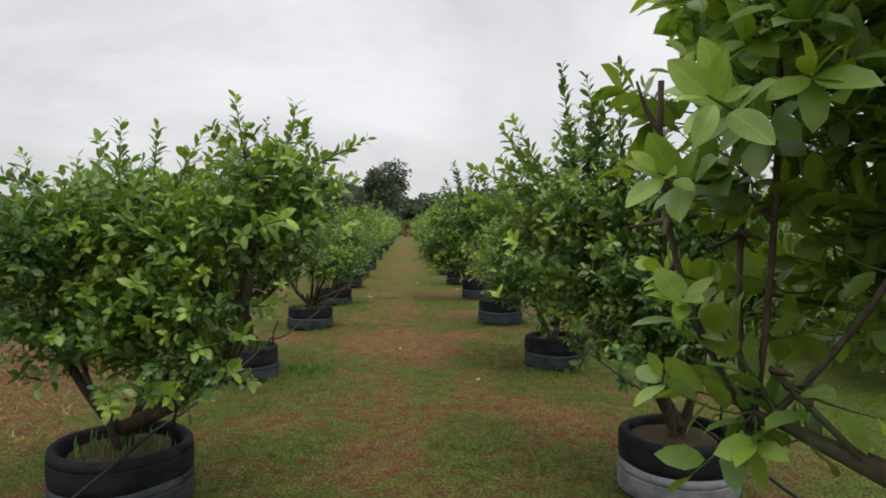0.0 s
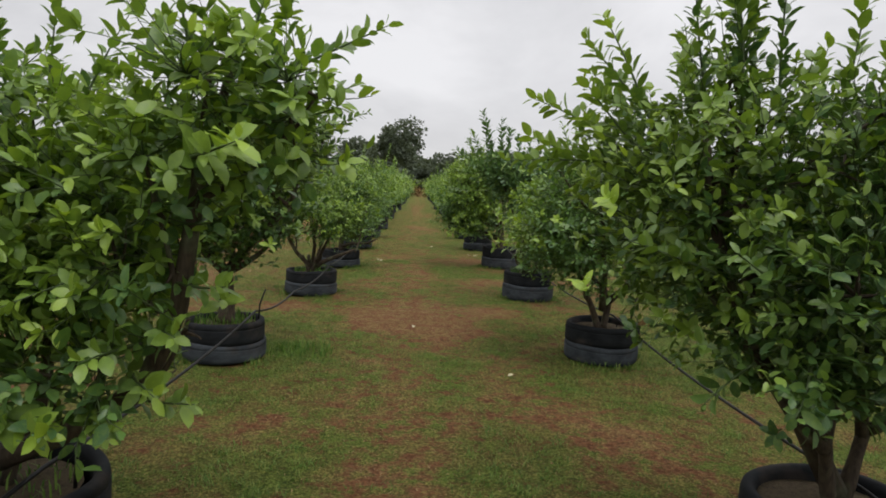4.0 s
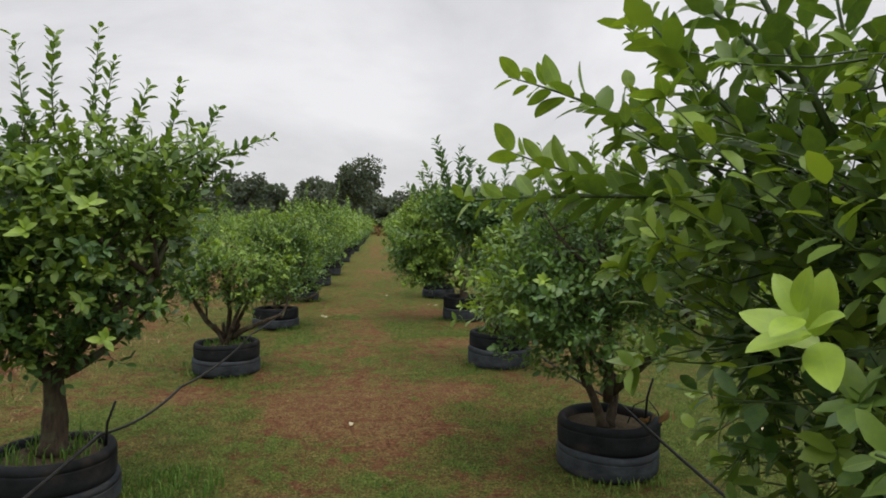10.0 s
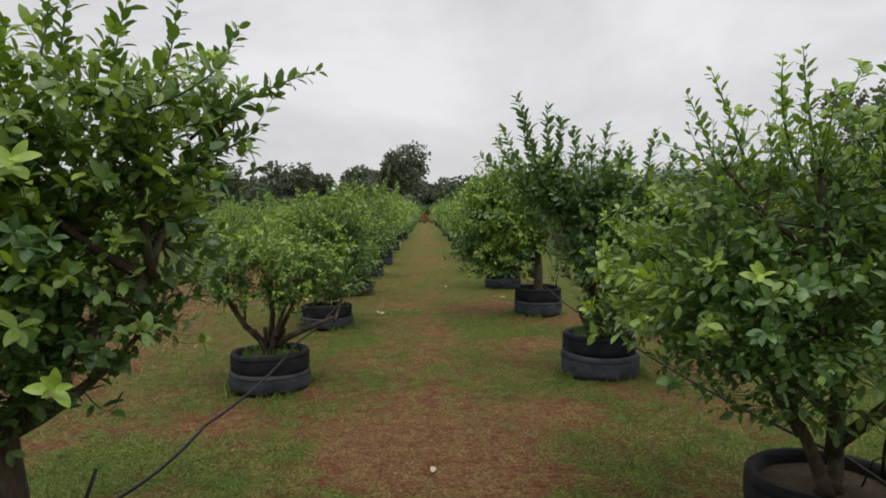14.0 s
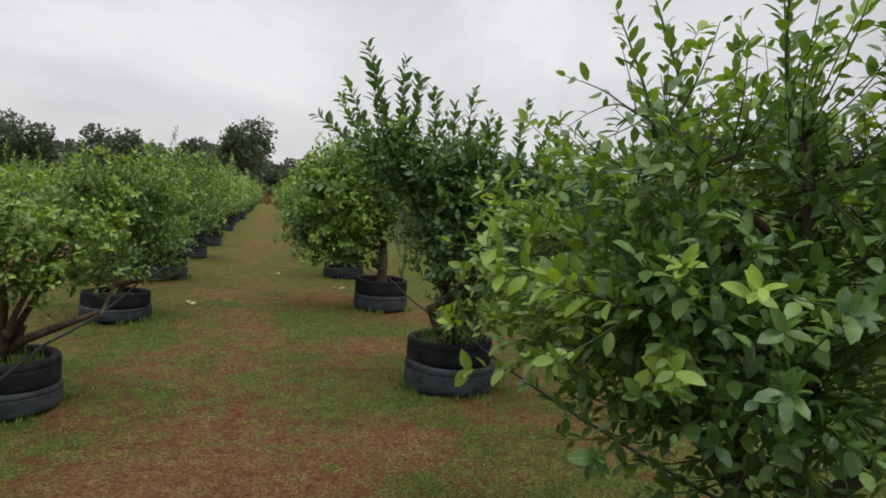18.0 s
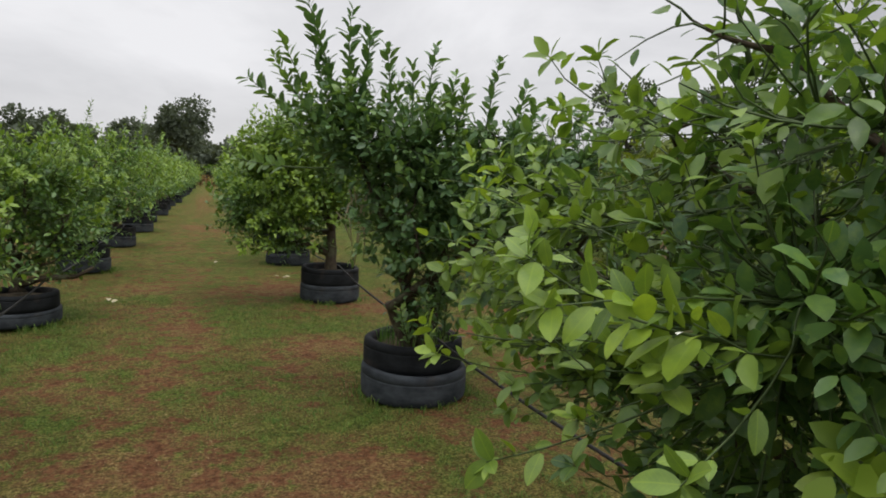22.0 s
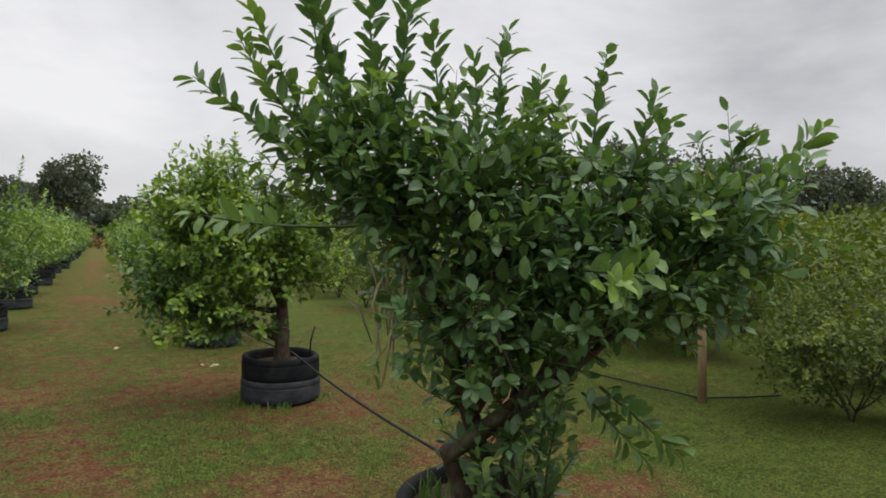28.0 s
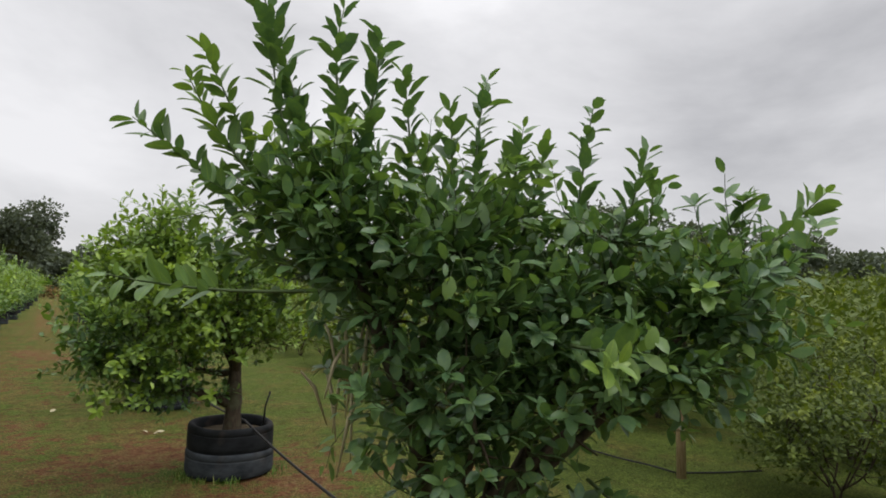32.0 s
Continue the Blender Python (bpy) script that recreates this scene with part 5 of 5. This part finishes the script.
wood_tree((-2.8, 88), 10.8, 4.4, 201, 6500, 0.34, lobes=17, low=0.45)
for i, (x, y, h, w) in enumerate(((-9.2, 101, 8.6, 4.2), (-19.5, 99, 9.4, 5.4), (-31, 96, 9.8, 6.4), (-42, 92, 8.4, 5.5), (45.3, 67, 14.2, 5.4), (53, 60, 13.2, 4.8), (57.5, 55.5, 12.8, 4.0), (61, 51, 10.8, 5.0), (65.5, 45, 9.4, 5.5), (70, 38, 7.6, 6.0))):
    wood_tree((x, y), h, w, 202 + i, 4200, 0.42, lobes=15, low=0.22)
edge_kinds = [wood_tree((-40 + 9 * i, 118), 7.0 + 1.2 * (i % 3), 6.5, 210 + i, 3200, 0.68, lobes=14, low=0.10, label="dark tree in the far woodland edge") for i in range(3)]
edge = random.Random(33)
for k in range(84):
    ang = radians(-64 + 1.55 * k)
    dist = 108 + edge.uniform(-9, 16)
    copy_thing(edge_kinds[k % 3], pose(dist * math.sin(ang), 10 + dist * math.cos(ang), 0, 0, 0, edge.uniform(0, 360)) @ Matrix.Scale(edge.uniform(0.6, 0.9) * (1.25 if k > 45 else 1.0), 4))

lime_tree((0.3, 83), [(-1.0, 0, 0.7, 1.2, 0.8, 0.7), (0.9, 0, 0.55, 1.3, 0.8, 0.55)], (), seed=77, twigs=260, leaf=0.3, young=0.1, trunk_top=0.1, trunk_r=0.03, stems=3, fine=False, gap=0.09, soil=0.0, mats=(M_straw, M_leaf_single, M_bark, M_twig),
          label="heap of dry brown brush at the end of the lane", name="brush_heap", category="brush", group="brush heaps")

# ---- grass, clippings, weeds ----
def tuft_at(x, y):
    """Grass grows in small clumps where the sward is thick."""
    k = noise.noise(Vector((x * 9.0, y * 8.0, 2.0))) + 0.6 * noise.noise(Vector((x * 21.0, y * 19.0, 6.0)))
    return max(0.0, min(1.0, (cover_at(x, y) - 0.40) * 3.0)) * max(0.0, min(1.0, 0.35 + 1.9 * k))


blades("grass", 380000, (-2.0, 3.8, 2.4, 13.6), M_grass, "short mown grass in patches on the red earth", 0.034, 0.0022, tuft_at, 1.3)
blades("dry_clippings", 100000, (-1.8, 3.4, 2.8, 14.0), M_straw, "dry brown grass clippings lying on the earth", 0.009, 0.0028, lambda x, y: max(0.22, min(1, 1.0 - cover_at(x, y))), 4.2, 6, category="litter")
blades("dry_straw", 60000, (-5.2, -2.2, 4.0, 20.0), M_straw, "raked heap of dry reddish straw and earth", 0.045, 0.004, lambda x, y: min(1, 0.15 + 4 * mound_at(x, y)), 2.6, 7, category="straw")
blades("tall_grass", 26000, (-9.5, -4.6, 4.0, 26.0), M_tall, "rank yellow-green grass behind the straw bank", 0.30, 0.006, lambda x, y: max(0.1, min(1, 0.5 + noise.noise(Vector((x * 0.6, y * 0.6, 4))))), 0.6, 8)

weeds(L_ROW[1][0], L_ROW[1][1], 0.27, 150, 0.10, seed=2)
weeds(L_ROW[2][0], L_ROW[2][1], 0.26, 120, 0.09, seed=3)
weeds(R_ROW[2][0], R_ROW[2][1], 0.32, 160, 0.12, seed=4, label="rank weeds growing out of the planter", broad=0.004)
weeds(L_ROW[0][0], L_ROW[0][1], 0.29, 90, 0.08, seed=6)
weeds(L_ROW[1][0] + 0.6, L_ROW[1][1] + 0.2, 0.0, 160, 0.07, 0.25, seed=7, label="tuft of green grass in the lane")


def skirt(x, y, r, count, seed):
    """Grass that stands round the foot of a planter."""
    rng = np.random.default_rng(seed)
    v, f = [], []
    for i in range(count):
        a, q = rng.uniform(0, 6.283), r + abs(rng.normal(0.01, 0.05))
        if noise.noise(Vector((math.cos(a) * 1.4 + seed, math.sin(a) * 1.4, seed))) < -0.12:
            continue
        px, py = q * math.cos(a), q * math.sin(a)
        d, t = rng.uniform(0, 6.283), rng.uniform(0.025, 0.085)
        dx, dy, wx, wy = math.cos(d) * t * 0.5, math.sin(d) * t * 0.5, -math.sin(d) * 0.003, math.cos(d) * 0.003
        o, h = len(v), -0.02
        v += [(px - wx, py - wy, h), (px + wx, py + wy, h), (px + dx * 0.4 + wx, py + dy * 0.4 + wy, h + t * 0.6), (px + dx * 0.4 - wx, py + dy * 0.4 - wy, h + t * 0.6), (px + dx, py + dy, h + t)]
        f += [(o, o + 1, o + 2, o + 3), (o + 3, o + 2, o + 4)]
    ob = new("grass_skirt", mesh_from("grass_skirt", v, f, M_grass))
    ob.matrix_world = pose(x, y, 0)
    return tagged(ob, "grass left standing round the foot of a planter", "grass", kind="stuff")


for i, (x, y) in enumerate(R_ROW + L_ROW):
    skirt(x, y, 0.335, 420, 40 + i)

# bright whorls of new leaves that stand out of the crowns
rosette(tree_r2, (1.36, 6.50, 1.04), (-0.62, -0.70, 0.45), 8, 0.082, 0.95, 1)
rosette(tree_r2, (1.22, 6.74, 1.14), (-0.6, -0.2, 0.7), 8, 0.078, 0.8, 2)
rosette(tree_r2, (1.29, 7.43, 1.22), (-0.4, 0.3, 0.8), 7, 0.070, 0.7, 3)
rosette(tree_r2, (1.29, 8.00, 0.92), (-0.5, 0.6, 0.5), 7, 0.070, 0.9, 4)
rosette(tree_r2, (1.37, 7.75, 1.40), (-0.4, 0.4, 0.9), 7, 0.066, 0.9, 5)
rosette(tree_r2, (1.46, 7.55, 1.32), (-0.2, 0.4, 0.9), 7, 0.066, 0.95, 6)
rosette(tree_r1, (0.90, 3.46, 1.17), (-0.5, -0.3, 0.8), 5, 0.08, 0.9, 8)
rosette(tree_r1, (1.40, 3.72, 0.97), (-0.5, -0.6, 0.6), 6, 0.08, 0.7, 9)
rosette(tree_r1, (0.99, 3.58, 1.46), (-0.7, -0.4, 0.6), 8, 0.085, 0.9, 10)
rosette(tree_r0, (0.99, 1.48, 1.41), (-0.7, -0.2, 0.6), 6, 0.095, 0.9, 11)
rosette(tree_l1, (-0.06, 3.32, 1.53), (0.7, -0.4, 0.5), 6, 0.075, 0.6, 12)
rosette(tree_l1, (-0.05, 3.50, 1.60), (0.7, -0.3, 0.5), 6, 0.075, 0.6, 13)
rosette(tree_l1, (-0.30, 3.55, 1.04), (0.6, -0.5, 0.4), 6, 0.085, 0.7, 14)
rosette(tree_l1, (-0.85, 3.15, 1.25), (0.5, -0.8, 0.5), 6, 0.075, 0.6, 15)
rosette(tree_l2, (-0.75, 5.95, 1.62), (0.4, -0.8, 0.4), 7, 0.085, 0.8, 16)
rosette(tree_l2, (-1.0, 5.9, 1.5), (0.3, -0.8, 0.5), 6, 0.085, 0.75, 17)
rosette(tree_l2, (-0.72, 6.05, 0.98), (0.6, -0.8, 0.3), 6, 0.075, 0.8, 18)
rosette(tree_r3, (1.92, 9.12, 1.28), (0.1, -0.9, 0.4), 8, 0.085, 0.35, 19)

rosette(tree_r2, (1.45, 6.35, 1.25), (-0.4, -0.8, 0.4), 7, 0.070, 0.85, 22)
rosette(tree_r2, (2.70, 6.05, 1.18), (0.7, -0.7, 0.3), 8, 0.082, 0.95, 23)
rosette(tree_r4, (1.92, 12.95, 0.95), (0.0, -0.7, 0.6), 8, 0.09, 0.8, 24)
rosette(tree_r4, (1.70, 12.95, 0.66), (-0.2, -0.8, 0.4), 8, 0.09, 0.7, 25)

# young tree with drooping leaves beside the stake
lime_tree((5.27, 11.56), [(0.0, 0.0, 1.65, 0.6, 0.6, 0.32), (-0.5, -0.2, 1.55, 0.4, 0.4, 0.28), (0.45, 0.1, 1.45, 0.45, 0.45, 0.3)], (), seed=31, twigs=260, leaf=0.11, young=0.3, trunk_r=0.022, trunk_top=0.9, soil=0.03, droop=0.75, slim=0.6,
          mats=(M_leaf_yellow, M_leaf_single, M_bark, M_twig), label="young tree with drooping narrow leaves beside a stake", name="sapling", category="tree", group="saplings")


# ---- small things ----
def bent_rod(name, pts, r, label, category):
    ob = new(name, mesh_from(name, *tube(pts, [r] * len(pts), 6), M_hose, True))
    return tagged(ob, label, category)


for (x, y), z in ((R_ROW[0], 0.30), (R_ROW[1], 0.28), (R_ROW[3], 0.32), (L_ROW[0], 0.29), (L_ROW[1], 0.27)):
    bent_rod("drip_stake", [(x + 0.26, y + 0.02, z), (x + 0.27, y + 0.02, z + 0.16), (x + 0.31, y + 0.03, z + 0.28)], 0.0075, "thin dark drip stake standing in a planter", "stake")
bent_rod("feed_tube", [(R_ROW[0][0] + 0.12, 3.4, 0.33), (R_ROW[0][0] + 0.14, 3.38, 0.43), (R_ROW[0][0] + 0.17, 3.37, 0.45), (R_ROW[0][0] + 0.19, 3.36, 0.40), (R_ROW[0][0] + 0.20, 3.35, 0.33)], 0.004, "thin looped feed tube in a planter", "tube")
bent_rod("feed_tube", [(R_ROW[1][0] + 0.10, 6.8, 0.30), (R_ROW[1][0] + 0.13, 6.78, 0.42), (R_ROW[1][0] + 0.2, 6.74, 0.47), (R_ROW[1][0] + 0.25, 6.7, 0.40), (R_ROW[1][0] + 0.27, 6.68, 0.32)], 0.004, "thin looped feed tube in a planter", "tube")


def dry_leaf(at, size, turn, mat=None, label="pale dry leaf lying on the ground", tilt=12):
    tv, tf = leaf_template(True)
    ob = new("dry_leaf", mesh_from("dry_leaf", tv * np.array((size, size * 1.1, size * 1.5)), tf, mat or M_white, True))
    ob.matrix_world = pose(*at, tilt, -tilt, turn)
    return tagged(ob, label, "leaf", "dry leaves")


dry_leaf((1.10, 6.14, 0.02), 0.06, 30)
dry_leaf((0.35, 7.70, 0.02), 0.07, 80)
dry_leaf((1.58, 14.76, 0.02), 0.10, 10)
dry_leaf((1.52, 14.80, 0.025), 0.09, 130)
dry_leaf((1.62, 14.72, 0.03), 0.08, 220)
dry_leaf((0.70, 16.31, 0.02), 0.10, 50)
dry_leaf((-0.35, 13.3, 0.02), 0.10, 100)
dry_leaf((-0.31, 13.2, 0.02), 0.10, 60)
dry_leaf((3.4, 7.4, 0.03), 0.10, 20)
dry_leaf((3.5, 7.5, 0.03), 0.09, 120)
for k in range(7):
    dry_leaf((R_ROW[1][0] + 0.16 + 0.03 * k, R_ROW[1][1] - 0.20 + 0.02 * (k % 3), 0.335), 0.075, 200 + 37 * k, M_straw, "yellowed dry leaf caught on a planter rim", 40 + 6 * k)

# a withered white leaf on a spray of the second tree
tv, tf = leaf_template(True)
pale = part("withered_leaf", mesh_from("withered_leaf", tv * 0.034, tf, M_pale, True), tree_r2, "withered white leaf")
pale.matrix_world = pose(1.15, 6.59, 1.21, 20, -10, 200)

# pale dry strands that hang in the dark tree
strand_rng = random.Random(3)
for k in range(16):
    x, y = 1.52 + strand_rng.uniform(-0.14, 0.10), 9.95 + strand_rng.uniform(-0.12, 0.12)
    top, ln = 1.25 + strand_rng.uniform(-0.15, 0.12), strand_rng.uniform(0.15, 0.3)
    dx, dy = strand_rng.uniform(-0.1, 0.1), strand_rng.uniform(-0.08, 0.08)
    pts = [(x, y, top), (x + 0.5 * dx, y + 0.5 * dy, top - 0.3 * ln), (x + dx, y + dy, top - ln)]
    ob = new("dry_strand", mesh_from("dry_strand", *tube(pts, (0.003, 0.007, 0.002), 4), M_white, True))
    ob.parent = tree_r3
    ob.matrix_parent_inverse = tree_r3.matrix_world.inverted()
